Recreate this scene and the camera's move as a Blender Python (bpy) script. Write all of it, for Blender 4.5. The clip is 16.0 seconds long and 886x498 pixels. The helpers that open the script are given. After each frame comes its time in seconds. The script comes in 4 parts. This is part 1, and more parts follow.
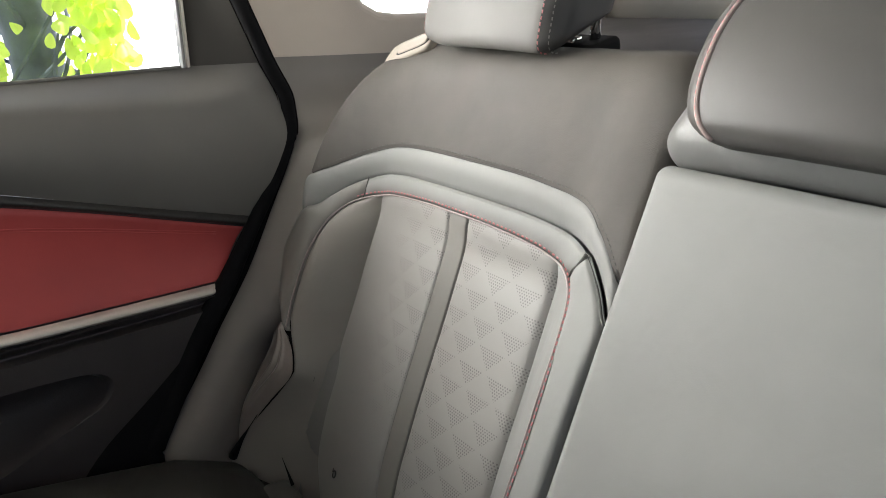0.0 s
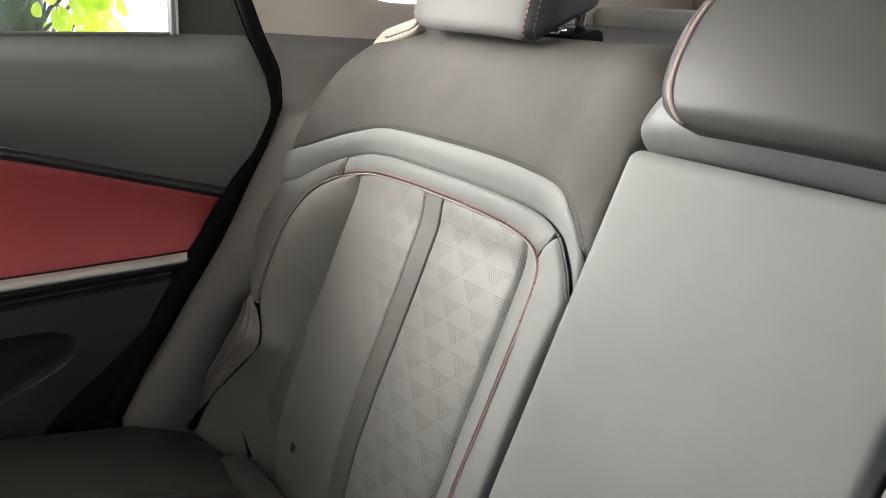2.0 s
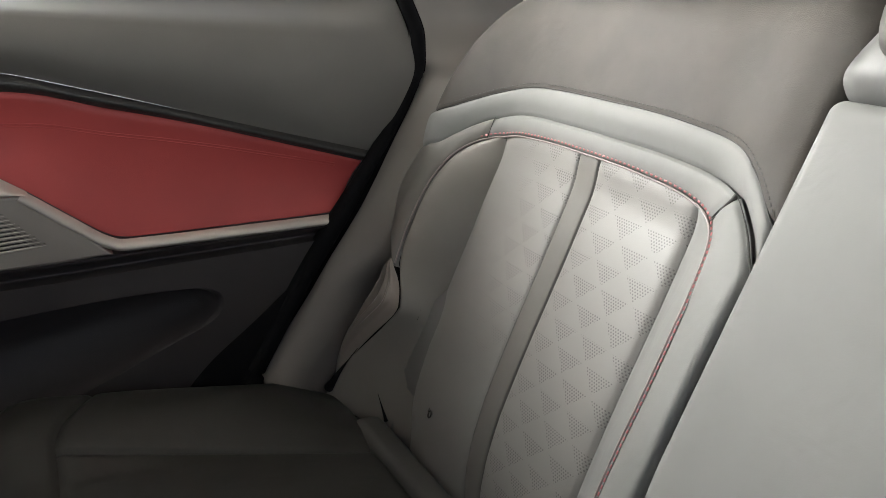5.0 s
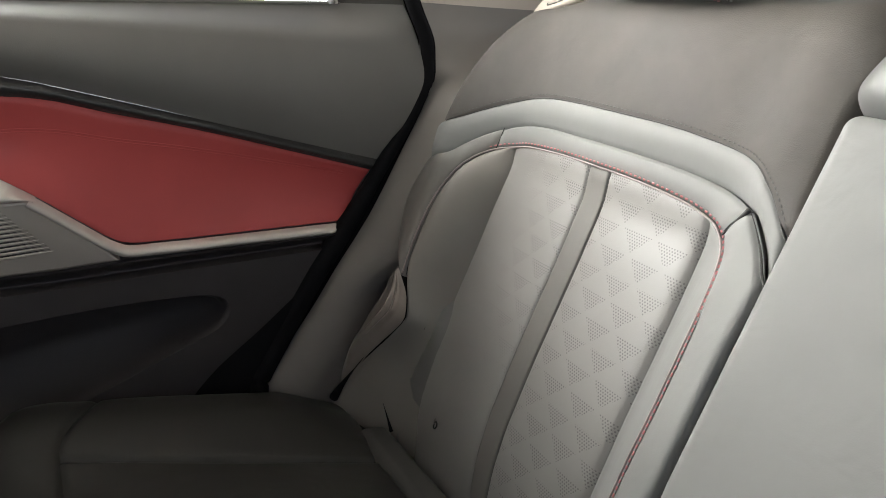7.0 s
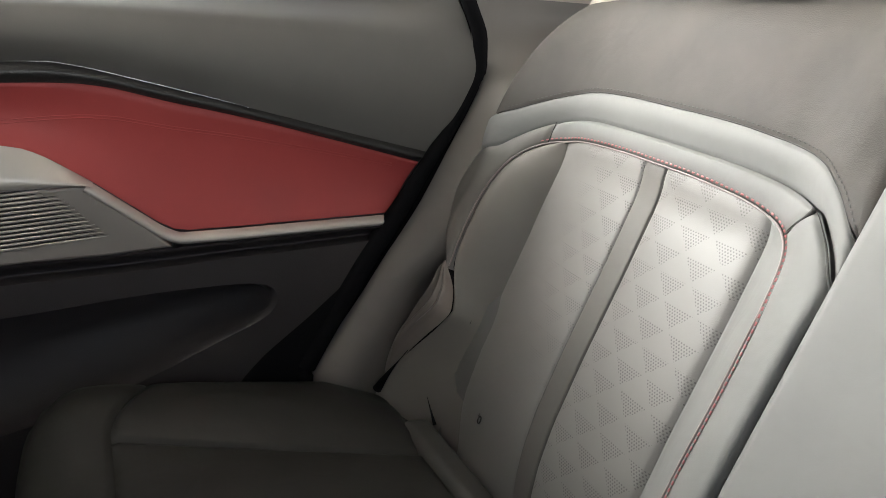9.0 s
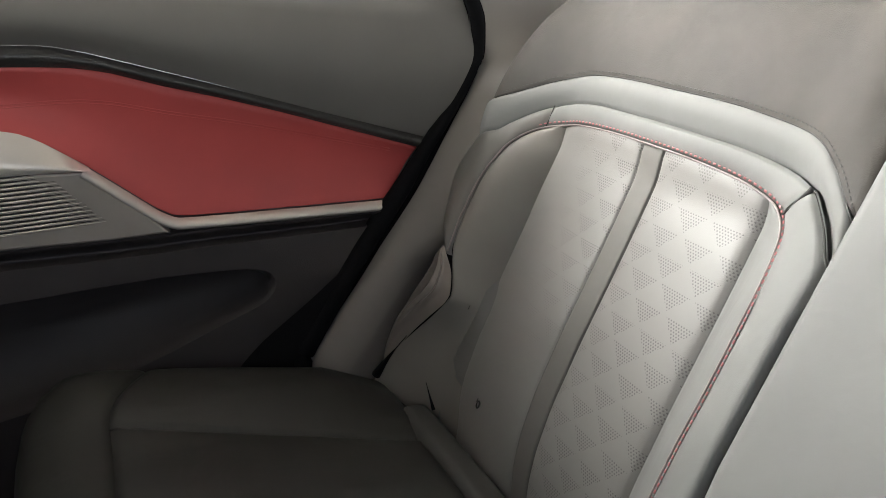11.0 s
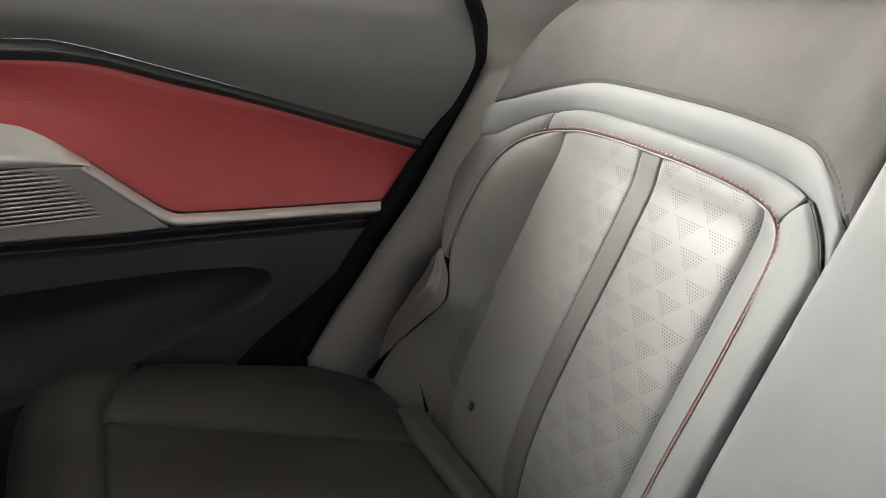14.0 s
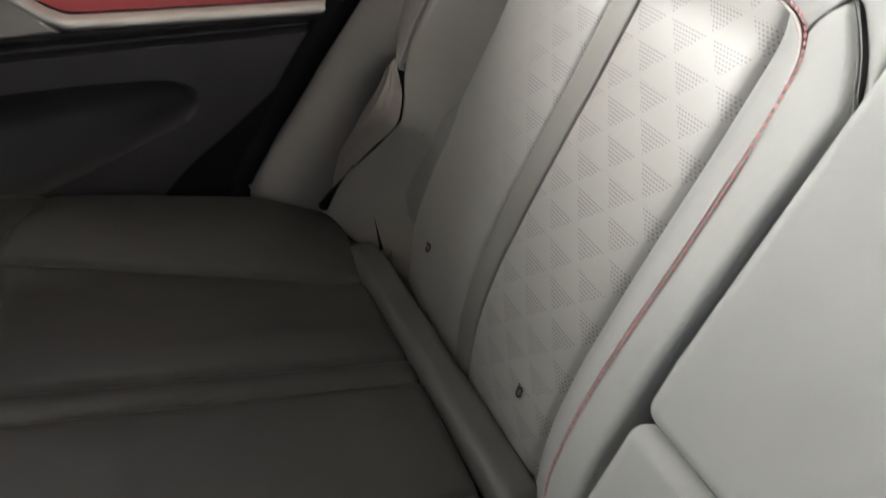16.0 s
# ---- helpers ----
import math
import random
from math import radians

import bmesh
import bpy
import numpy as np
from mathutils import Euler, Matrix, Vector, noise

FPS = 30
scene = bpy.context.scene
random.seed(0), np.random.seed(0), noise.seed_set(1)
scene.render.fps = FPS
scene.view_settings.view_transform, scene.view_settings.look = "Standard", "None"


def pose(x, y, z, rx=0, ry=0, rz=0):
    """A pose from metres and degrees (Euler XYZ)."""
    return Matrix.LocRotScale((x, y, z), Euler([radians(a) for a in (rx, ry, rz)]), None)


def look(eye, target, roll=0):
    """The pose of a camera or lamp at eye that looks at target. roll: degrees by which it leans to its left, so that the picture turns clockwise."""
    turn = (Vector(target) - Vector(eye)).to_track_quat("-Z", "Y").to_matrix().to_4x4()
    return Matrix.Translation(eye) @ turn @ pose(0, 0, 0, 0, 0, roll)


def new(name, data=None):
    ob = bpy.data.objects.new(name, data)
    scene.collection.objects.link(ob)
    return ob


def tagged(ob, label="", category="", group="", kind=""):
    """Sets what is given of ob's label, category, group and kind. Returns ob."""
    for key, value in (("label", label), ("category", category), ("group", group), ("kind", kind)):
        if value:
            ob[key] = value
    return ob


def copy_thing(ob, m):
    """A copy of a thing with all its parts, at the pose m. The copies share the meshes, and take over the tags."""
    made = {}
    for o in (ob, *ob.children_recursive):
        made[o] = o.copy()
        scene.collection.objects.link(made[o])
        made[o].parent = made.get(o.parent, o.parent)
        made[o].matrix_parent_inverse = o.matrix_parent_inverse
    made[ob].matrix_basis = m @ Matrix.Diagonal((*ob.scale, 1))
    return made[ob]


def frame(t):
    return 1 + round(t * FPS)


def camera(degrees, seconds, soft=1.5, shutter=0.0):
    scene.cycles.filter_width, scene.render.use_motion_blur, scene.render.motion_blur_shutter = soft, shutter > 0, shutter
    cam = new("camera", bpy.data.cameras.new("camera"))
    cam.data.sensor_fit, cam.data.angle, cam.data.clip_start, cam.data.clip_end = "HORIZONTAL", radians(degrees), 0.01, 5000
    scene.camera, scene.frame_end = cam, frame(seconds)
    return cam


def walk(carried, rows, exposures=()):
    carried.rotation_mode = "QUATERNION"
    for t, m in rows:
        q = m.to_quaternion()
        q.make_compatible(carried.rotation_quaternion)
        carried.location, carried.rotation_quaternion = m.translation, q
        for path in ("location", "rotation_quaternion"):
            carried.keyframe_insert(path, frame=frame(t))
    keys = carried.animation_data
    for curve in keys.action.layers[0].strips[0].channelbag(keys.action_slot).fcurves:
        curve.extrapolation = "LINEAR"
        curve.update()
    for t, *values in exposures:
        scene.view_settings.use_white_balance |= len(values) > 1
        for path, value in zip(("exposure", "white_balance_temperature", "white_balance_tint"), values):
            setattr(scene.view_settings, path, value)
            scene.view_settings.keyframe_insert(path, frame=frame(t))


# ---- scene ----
cam = camera(60.1, 16.0, soft=0.58, shutter=0.25)
PATH = [
    (0, (0.6409, -0.2633, 0.9969), (-0.9182, 0.7529, 0.2645), -6.28),
    (0.5, (0.6397, -0.2810, 1.0015), (-0.9198, 0.7651, 0.3131), -3.45),
    (1, (0.6532, -0.2765, 0.9636), (-0.8985, 0.7816, 0.2763), -2.26),
    (1.5, (0.6447, -0.2806, 0.9576), (-0.9048, 0.7657, 0.2474), -2.17),
    (2, (0.6606, -0.2790, 0.9686), (-0.8665, 0.8014, 0.2608), -1.42),
    (2.5, (0.6632, -0.2650, 0.9626), (-0.8394, 0.8327, 0.2296), -1.40),
    (3, (0.6454, -0.2910, 0.9533), (-0.8954, 0.7453, 0.2103), -0.14),
    (3.5, (0.6138, -0.3051, 0.9428), (-1.0340, 0.5515, 0.2005), -2.80),
    (4, (0.6181, -0.2996, 0.9406), (-1.0473, 0.5152, 0.1905), -3.23),
    (6.5, (0.6169, -0.3048, 0.9418), (-1.0468, 0.5342, 0.2150), -2.48),
    (7, (0.6126, -0.3042, 0.9416), (-1.0626, 0.5157, 0.2195), -2.41),
    (7.5, (0.6139, -0.3043, 0.9401), (-1.0734, 0.4927, 0.2205), -2.28),
    (8, (0.6022, -0.3142, 0.9403), (-1.0963, 0.4560, 0.2179), -2.12),
    (8.5, (0.6016, -0.3148, 0.9394), (-1.1060, 0.4309, 0.2128), -2.06),
    (9, (0.6031, -0.3155, 0.9383), (-1.1093, 0.4159, 0.2084), -2.10),
    (9.5, (0.6045, -0.3128, 0.9354), (-1.1084, 0.4094, 0.1976), -2.27),
    (12, (0.6061, -0.3104, 0.9299), (-1.0973, 0.4139, 0.1723), -2.22),
    (12.5, (0.6044, -0.3139, 0.9302), (-1.0993, 0.4148, 0.1775), -1.85),
    (13, (0.6063, -0.3122, 0.9282), (-1.0977, 0.4213, 0.1811), -1.47),
    (13.5, (0.6101, -0.3124, 0.9294), (-1.0931, 0.4291, 0.1883), -1.09),
    (14, (0.6108, -0.3111, 0.9289), (-1.0994, 0.4149, 0.1884), -0.99),
    (14.5, (0.6102, -0.3146, 0.9275), (-1.1060, 0.3991, 0.1891), -0.60),
    (15, (0.5978, -0.2967, 0.9250), (-1.1610, 0.2771, 0.1652), -1.12),
    (15.5, (0.5428, -0.2453, 0.8929), (-1.1704, 0.3089, 0.0223), -2.54),
    (15.6, (0.5379, -0.2302, 0.8777), (-1.1566, 0.3296, -0.0253), -2.73),
    (15.8, (0.5155, -0.2123, 0.8937), (-1.0761, 0.3567, -0.1753), -2.99),
    (16, (0.5096, -0.1914, 0.8807), (-0.9994, 0.3869, -0.2976), -1.53),
]
EXPOSURES = [(0, 0.27), (2.5, 0.3), (3.5, 0.36), (7, 0.41), (9, 0.5), (15.5, 0.56), (16, 0.7)]
walk(cam, [(t, look(eye, target, roll)) for t, eye, target, roll in PATH], EXPOSURES)

# ---- light: daylight through the car's windows ----
world = bpy.data.worlds.new("sky")
world.use_nodes = True
scene.world = world
wn = world.node_tree.nodes
sky = wn.new("ShaderNodeTexSky")
sky.sky_type, sky.sun_disc = "NISHITA", False
sky.sun_elevation, sky.sun_rotation = radians(67), radians(-7)
world.node_tree.links.new(sky.outputs["Color"], wn["Background"].inputs["Color"])
wn["Background"].inputs["Strength"].default_value = 0.12


def window_light(name, eye, target, width, height, watts, spread, colour=(1.0, 0.98, 0.95)):
    data = bpy.data.lights.new(name, "AREA")
    data.shape, data.size, data.size_y, data.energy, data.color = "RECTANGLE", width, height, watts, colour
    data.spread = radians(spread)
    ob = new(name, data)
    ob.matrix_world = look(eye, target)
    return ob


window_light("windscreen_light", (0.45, -1.40, 1.09), (0.35, 0.0, 0.90), 1.2, 0.30, 0.8, 150, (0.98, 1.0, 0.99))
window_light("door_window_light", (-0.41, -0.61, 1.06), (0.50, 0.0, 0.99), 0.72, 0.30, 3.3, 96)
window_light("door_window_light_upper", (-0.41, -0.10, 1.13), (0.1, 0.35, 0.98), 0.28, 0.17, 1.95, 92, (1.0, 0.97, 0.925))
window_light("door_window_light_rear", (-0.40, -0.03, 1.16), (-0.27, 0.17, 0.82), 0.12, 0.10, 0.03, 50)
window_light("rear_window_light", (0.40, 1.06, 1.14), (0.3, 0.3, 0.98), 0.9, 0.18, 1.6, 140)
window_light("opposite_window_light", (1.13, -0.30, 1.06), (-0.3, -0.10, 1.0), 1.1, 0.28, 0.24, 42)
sun = bpy.data.lights.new("sun", "SUN")
sun.energy, sun.angle, sun.color = 5.0, radians(0.5), (1.0, 0.95, 0.88)
new("sun", sun).matrix_world = look((-0.3, 2.3, 5.5), (0, 0, 0))

# ---- materials ----


def material(name, colour, rough=0.5, metal=0.0, grain=0.0, grain_scale=900.0, blotch=0.06, blotch_scale=9.0, coat=0.0, spec=0.5, wrinkle=0.0):
    """A surface with fine relief (grain), and a soft unevenness of tone and gloss (blotch)."""
    m = bpy.data.materials.new(name)
    m.use_nodes = True
    nt = m.node_tree
    n, l = nt.nodes, nt.links
    b = n["Principled BSDF"]
    b.inputs["Roughness"].default_value, b.inputs["Metallic"].default_value = rough, metal
    b.inputs["Coat Weight"].default_value = coat
    b.inputs["Specular IOR Level"].default_value = spec
    tc = n.new("ShaderNodeTexCoord")
    big = n.new("ShaderNodeTexNoise")
    big.inputs["Scale"].default_value, big.inputs["Detail"].default_value = blotch_scale, 4
    l.new(tc.outputs["Object"], big.inputs["Vector"])
    mul = n.new("ShaderNodeMapRange")
    mul.inputs["From Min"].default_value, mul.inputs["From Max"].default_value = 0.3, 0.7
    mul.inputs["To Min"].default_value, mul.inputs["To Max"].default_value = 1 - blotch, 1 + blotch
    l.new(big.outputs["Fac"], mul.inputs["Value"])
    tint = n.new("ShaderNodeVectorMath")
    tint.operation = "SCALE"
    tint.inputs[0].default_value = colour
    l.new(mul.outputs["Result"], tint.inputs["Scale"])
    l.new(tint.outputs["Vector"], b.inputs["Base Color"])
    rr = n.new("ShaderNodeMapRange")
    rr.inputs["From Min"].default_value, rr.inputs["From Max"].default_value = 0.3, 0.7
    rr.inputs["To Min"].default_value, rr.inputs["To Max"].default_value = max(0.02, rough - 0.06), min(1, rough + 0.06)
    l.new(big.outputs["Fac"], rr.inputs["Value"])
    l.new(rr.outputs["Result"], b.inputs["Roughness"])
    if grain:
        fine = n.new("ShaderNodeTexVoronoi")
        fine.inputs["Scale"].default_value = grain_scale
        l.new(tc.outputs["Object"], fine.inputs["Vector"])
        bump = n.new("ShaderNodeBump")
        bump.inputs["Strength"].default_value, bump.inputs["Distance"].default_value = grain, 0.0004
        l.new(fine.outputs["Distance"], bump.inputs["Height"])
        l.new(bump.outputs["Normal"], b.inputs["Normal"])
        if wrinkle:
            folds = n.new("ShaderNodeTexNoise")
            folds.inputs["Scale"].default_value, folds.inputs["Detail"].default_value, folds.inputs["Distortion"].default_value = 16.0, 3.0, 0.6
            l.new(tc.outputs["Object"], folds.inputs["Vector"])
            soft = n.new("ShaderNodeBump")
            soft.inputs["Strength"].default_value, soft.inputs["Distance"].default_value = wrinkle, 0.01
            l.new(folds.outputs["Fac"], soft.inputs["Height"])
            l.new(soft.outputs["Normal"], bump.inputs["Normal"])
    return m


def perforated(name, colour, rough, grain):
    """Leather with groups of pin holes: rows of triangles that point down, in the panel's own metres (its UV map)."""
    m = material(name, colour, rough, grain=grain, wrinkle=0.08, spec=0.9)
    nt = m.node_tree
    n, l = nt.nodes, nt.links
    b = n["Principled BSDF"]

    def math_node(op, a, c=None):
        k = n.new("ShaderNodeMath")
        k.operation = op
        for i, v in enumerate((a, c)):
            if v is None:
                continue
            if isinstance(v, (int, float)):
                k.inputs[i].default_value = v
            else:
                l.new(v, k.inputs[i])
        return k.outputs[0]

    uv = n.new("ShaderNodeUVMap")
    uv.uv_map = "metres"
    sep = n.new("ShaderNodeSeparateXYZ")
    l.new(uv.outputs["UV"], sep.inputs[0])
    half_w, half_h = 0.0228, 0.0236
    p = math_node("DIVIDE", math_node("ADD", sep.outputs[0], 0.0077), half_w * 2)
    q = math_node("DIVIDE", math_node("SUBTRACT", sep.outputs[1], 0.0107), half_h * 2)
    e = math_node("FRACT", math_node("ADD", p, q))
    f = math_node("FRACT", math_node("SUBTRACT", q, p))
    low = math_node("LESS_THAN", math_node("ADD", e, f), 0.96)
    rim = math_node("MULTIPLY", math_node("GREATER_THAN", e, 0.05), math_node("GREATER_THAN", f, 0.05))
    pitch = 0.0034
    row = math_node("DIVIDE", sep.outputs[1], pitch * 0.8)
    odd = math_node("MULTIPLY", math_node("FLOORED_MODULO", math_node("FLOOR", row), 2.0), 0.5)
    hx = math_node("SUBTRACT", math_node("FRACT", math_node("ADD", math_node("DIVIDE", sep.outputs[0], pitch), odd)), 0.5)
    hy = math_node("MULTIPLY", math_node("SUBTRACT", math_node("FRACT", row), 0.5), 0.8)
    r2 = math_node("ADD", math_node("MULTIPLY", hx, hx), math_node("MULTIPLY", hy, hy))
    # hole size falls towards the outer and lower side of each half, to fit the camera's view
    def ramp(value, lo, hi):
        k = n.new("ShaderNodeMapRange")
        k.interpolation_type = "SMOOTHSTEP"
        k.inputs["From Min"].default_value, k.inputs["From Max"].default_value = lo, hi
        l.new(value, k.inputs["Value"])
        return k.outputs["Result"]

    left = math_node("MULTIPLY", ramp(sep.outputs[0], -0.14, -0.03), ramp(sep.outputs[1], 0.08, 0.34))
    right = math_node("MULTIPLY", ramp(sep.outputs[0], -0.04, 0.07), math_node("GREATER_THAN", sep.outputs[0], 0.0))
    fade = math_node("MAXIMUM", left, math_node("MAXIMUM", right, math_node("MULTIPLY", ramp(sep.outputs[1], 0.2, 0.36), math_node("GREATER_THAN", sep.outputs[0], 0.0))))
    hole = math_node("MULTIPLY", math_node("MULTIPLY", math_node("LESS_THAN", r2, math_node("MULTIPLY", fade, 0.068)), low), rim)
    mix = n.new("ShaderNodeMix")
    mix.data_type = "RGBA"
    old = b.inputs["Base Color"].links[0].from_socket
    l.new(hole, mix.inputs["Factor"])
    l.new(old, mix.inputs[6])
    mix.inputs[7].default_value = (0.15, 0.145, 0.136, 1)
    l.new(mix.outputs[2], b.inputs["Base Color"])
    bump = n.new("ShaderNodeBump")
    bump.invert = True
    bump.inputs["Strength"].default_value, bump.inputs["Distance"].default_value = 0.6, 0.001
    l.new(hole, bump.inputs["Height"])
    l.new(b.inputs["Normal"].links[0].from_socket, bump.inputs["Normal"])
    l.new(bump.outputs["Normal"], b.inputs["Normal"])
    return m


LEATHER = material("grey_leather", (0.237, 0.24, 0.232), 0.58, grain=0.07, wrinkle=0.14, spec=0.24)
PERF = perforated("perforated_grey_leather", (0.29, 0.284, 0.265), 0.44, 0.12)
FLAP = material("creased_brown_leather", (0.255, 0.225, 0.204), 0.34, grain=0.1, wrinkle=0.4)
# shade on the headrest's side face is put into this dark colour
GUSSET = material("shaded_headrest_leather", (0.045, 0.043, 0.042), 0.5, grain=0.12)
CENTRE_HEAD = material("brown_grey_headrest_leather", (0.07, 0.067, 0.062), 0.55, grain=0.05, wrinkle=0.1, spec=0.4)
# the headrest's shade on the ledge is put into this colour
LEDGE = material("shaded_ledge_leather", (0.13, 0.132, 0.127), 0.5, grain=0.07, wrinkle=0.12)
# warm bounce light on the left bolster is put into this colour
BOLSTER = material("bounce_tinted_bolster_leather", (0.27, 0.252, 0.226), 0.5, grain=0.1, wrinkle=0.1)
STRIPE = material("matt_grey_leather", (0.193, 0.186, 0.17), 0.5, grain=0.1)
UPPER = material("brown_grey_leather", (0.066, 0.06, 0.0525), 0.66, grain=0.25, blotch=0.26, blotch_scale=12, spec=0.28, wrinkle=0.14)
HEADREST = material("headrest_leather", (0.11, 0.107, 0.10), 0.58, grain=0.05, spec=0.32)
# dark leather whose tone also holds the shade over the cushion
CUSHION = material("shaded_dark_grey_leather", (0.036, 0.0355, 0.0315), 0.5, grain=0.16, wrinkle=0.15)
# shaded copy of the matt stripe leather, for the strip by the backrest
BACK_STRIP = material("shaded_strip_leather", (0.08, 0.079, 0.072), 0.5, grain=0.1, wrinkle=0.1)
SIDE = material("side_trim_vinyl", (0.228, 0.208, 0.19), 0.55, grain=0.12)
RED = material("red_vinyl", (0.55, 0.084, 0.080), 0.5, grain=0.15, grain_scale=1100)
RED_THREAD = material("red_thread", (0.46, 0.165, 0.17), 0.7)
PIPE = material("pale_piping", (0.34, 0.285, 0.275), 0.6)
# pinkish seam, paled to paint in the window light on the headrest edge
PINK_BAND = material("pinkish_seam_leather", (0.36, 0.28, 0.26), 0.5, grain=0.1)
DARK_THREAD = material("dark_thread", (0.06, 0.06, 0.055), 0.7)
DOOR_TOP = material("charcoal_soft_plastic", (0.16, 0.154, 0.141), 0.6, grain=0.06, grain_scale=700, spec=0.35)
PILLAR = material("dark_pillar_plastic", (0.075, 0.07, 0.063), 0.6, grain=0.06, grain_scale=700, spec=0.3)
DOOR_LOW = material("black_hard_plastic", (0.056, 0.0495, 0.0505), 0.5, grain=0.3, grain_scale=600)
GLOSS = material("gloss_black_trim", (0.032, 0.032, 0.031), 0.36, grain=0.9, grain_scale=260, coat=0.1)
SILVER = material("satin_silver_plastic", (0.68, 0.64, 0.585), 0.36, metal=0.35)
SPEAKER = material("brushed_grey_grille", (0.42, 0.385, 0.35), 0.4, metal=0.3)
CHROME = material("chrome", (0.85, 0.85, 0.86), 0.08, metal=1.0, blotch=0.02)
DARK_CHROME = material("dark_chrome", (0.30, 0.29, 0.28), 0.14, metal=1.0, blotch=0.1)
# black of the rubber, and of the sheets and rods that paint shade
RUBBER_AND_SHADE = material("black_rubber_and_shade", (0.007, 0.007, 0.008), 0.85, spec=0.15)
BLACK = material("black_plastic", (0.015, 0.015, 0.015), 0.35)
BEIGE = material("beige_pillar_plastic", (0.60, 0.53, 0.46), 0.6, grain=0.2, grain_scale=700)
BEZEL = material("beige_lever_plastic", (0.33, 0.29, 0.245), 0.5)
COVER = material("grey_beige_roller_plastic", (0.4, 0.38, 0.345), 0.5, grain=0.1)
FABRIC = material("headliner_fabric", (0.36, 0.335, 0.305), 0.9, grain=0.4, grain_scale=500)
CARPET = material("black_carpet", (0.02, 0.019, 0.018), 0.95, grain=0.8, grain_scale=350)
METAL = material("grey_paint", (0.25, 0.25, 0.25), 0.5)

# ---- geometry helpers ----


def thing(name, at, label, category, group="", kind=""):
    ob = new(name)
    ob.location = at
    ob.empty_display_size = 0.05
    return tagged(ob, label, category, group, kind)


def origin(ob):
    o = Vector(ob.location)
    while ob.parent:
        ob = ob.parent
        o = o + Vector(ob.location)
    return o


def part(name, bm, mat, parent, label="", smooth=True, kind=""):
    """Links a bmesh made in world metres as one mesh under a thing or part."""
    o = origin(parent)
    bmesh.ops.translate(bm, verts=bm.verts, vec=-o)
    me = bpy.data.meshes.new(name)
    bm.to_mesh(me)
    bm.free()
    me.materials.append(mat)
    for p in me.polygons:
        p.use_smooth = smooth
    ob = new(name, me)
    ob.parent = parent
    return tagged(ob, label, kind=kind)


def solo(name, bm, mat, label="", category="", group="", kind="", smooth=True):
    """Links a bmesh made in world metres as one top-level mesh."""
    me = bpy.data.meshes.new(name)
    c = sum((v.co for v in bm.verts), Vector()) / len(bm.verts)
    bmesh.ops.translate(bm, verts=bm.verts, vec=-c)
    bm.to_mesh(me)
    bm.free()
    me.materials.append(mat)
    for p in me.polygons:
        p.use_smooth = smooth
    ob = new(name, me)
    ob.location = c
    return tagged(ob, label, category, group, kind)


def grid(fn, na, nb, uv=None, flip=False, bm=None):
    """A sheet: fn(a, b) gives the place, for a and b from 0 to 1; uv(a, b) its metres."""
    bm = bm or bmesh.new()
    layer = bm.loops.layers.uv.get("metres") or bm.loops.layers.uv.new("metres")
    a_s, b_s = (na if hasattr(na, "__len__") else [i / na for i in range(na + 1)]), (nb if hasattr(nb, "__len__") else [i / nb for i in range(nb + 1)])
    rows = [[bm.verts.new(fn(a, b)) for a in a_s] for b in b_s]
    for j in range(len(b_s) - 1):
        for i in range(len(a_s) - 1):
            corners = [(i, j), (i + 1, j), (i + 1, j + 1), (i, j + 1)]
            if flip:
                corners.reverse()
            f = bm.faces.new([rows[y][x] for x, y in corners])
            if uv:
                for loop, (x, y) in zip(f.loops, corners):
                    loop[layer].uv = uv(a_s[x], b_s[y])
    return bm


def edged(n, edge=0.06):
    """Steps from 0 to 1, close together near both ends."""
    return [0, edge * 0.2, edge * 0.45, edge * 0.75] + [edge + (1 - 2 * edge) * i / n for i in range(n + 1)] + [1 - edge * 0.75, 1 - edge * 0.45, 1 - edge * 0.2, 1]


def spline(points, n):
    """n + 1 places evenly spaced along a smooth curve through the points."""
    p = [np.array(q, float) for q in points]
    p = [2 * p[0] - p[1]] + p + [2 * p[-1] - p[-2]]
    out = []
    for i in range(1, len(p) - 2):
        for k in range(12):
            t = k / 12
            out.append(0.5 * (2 * p[i] + (p[i + 1] - p[i - 1]) * t + (2 * p[i - 1] - 5 * p[i] + 4 * p[i + 1] - p[i + 2]) * t**2 + (3 * p[i] - p[i - 1] - 3 * p[i + 1] + p[i + 2]) * t**3))
    out = np.array(out + [p[-2]])
    d = np.r_[0, np.cumsum(np.linalg.norm(np.diff(out, axis=0), axis=1))]
    s = np.linspace(0, d[-1], n + 1)
    return np.stack([np.interp(s, d, out[:, k]) for k in range(out.shape[1])], 1)


class Curve:
    """A smooth curve in a plane, by its length from 0 to 1."""

    def __init__(self, points, n=240):
        self.p = spline(points, n)

    def __call__(self, s):
        x = min(max(s, 0), 1) * (len(self.p) - 1)
        i = min(int(x), len(self.p) - 2)
        return self.p[i] + (self.p[i + 1] - self.p[i]) * (x - i)


def mirrored(half, other=None):
    return [(-u, v) for u, v in reversed(half[1:])] + list(other or half)


def smooth(a, b, x):
    t = min(max((x - a) / (b - a), 0), 1)
    return t * t * (3 - 2 * t)


def table(xs, ys, blur=0.02):
    """A soft curve y(x) through a short table."""
    x = np.linspace(xs[0] - 0.05, xs[-1] + 0.05, 400)
    y = np.interp(x, xs, ys)
    w = max(1, int(blur / (x[1] - x[0])))
    k = np.hanning(2 * w + 3)
    y = np.convolve(np.pad(y, w + 1, mode="edge"), k / k.sum(), "valid")
    return lambda v: float(np.interp(v, x, y))


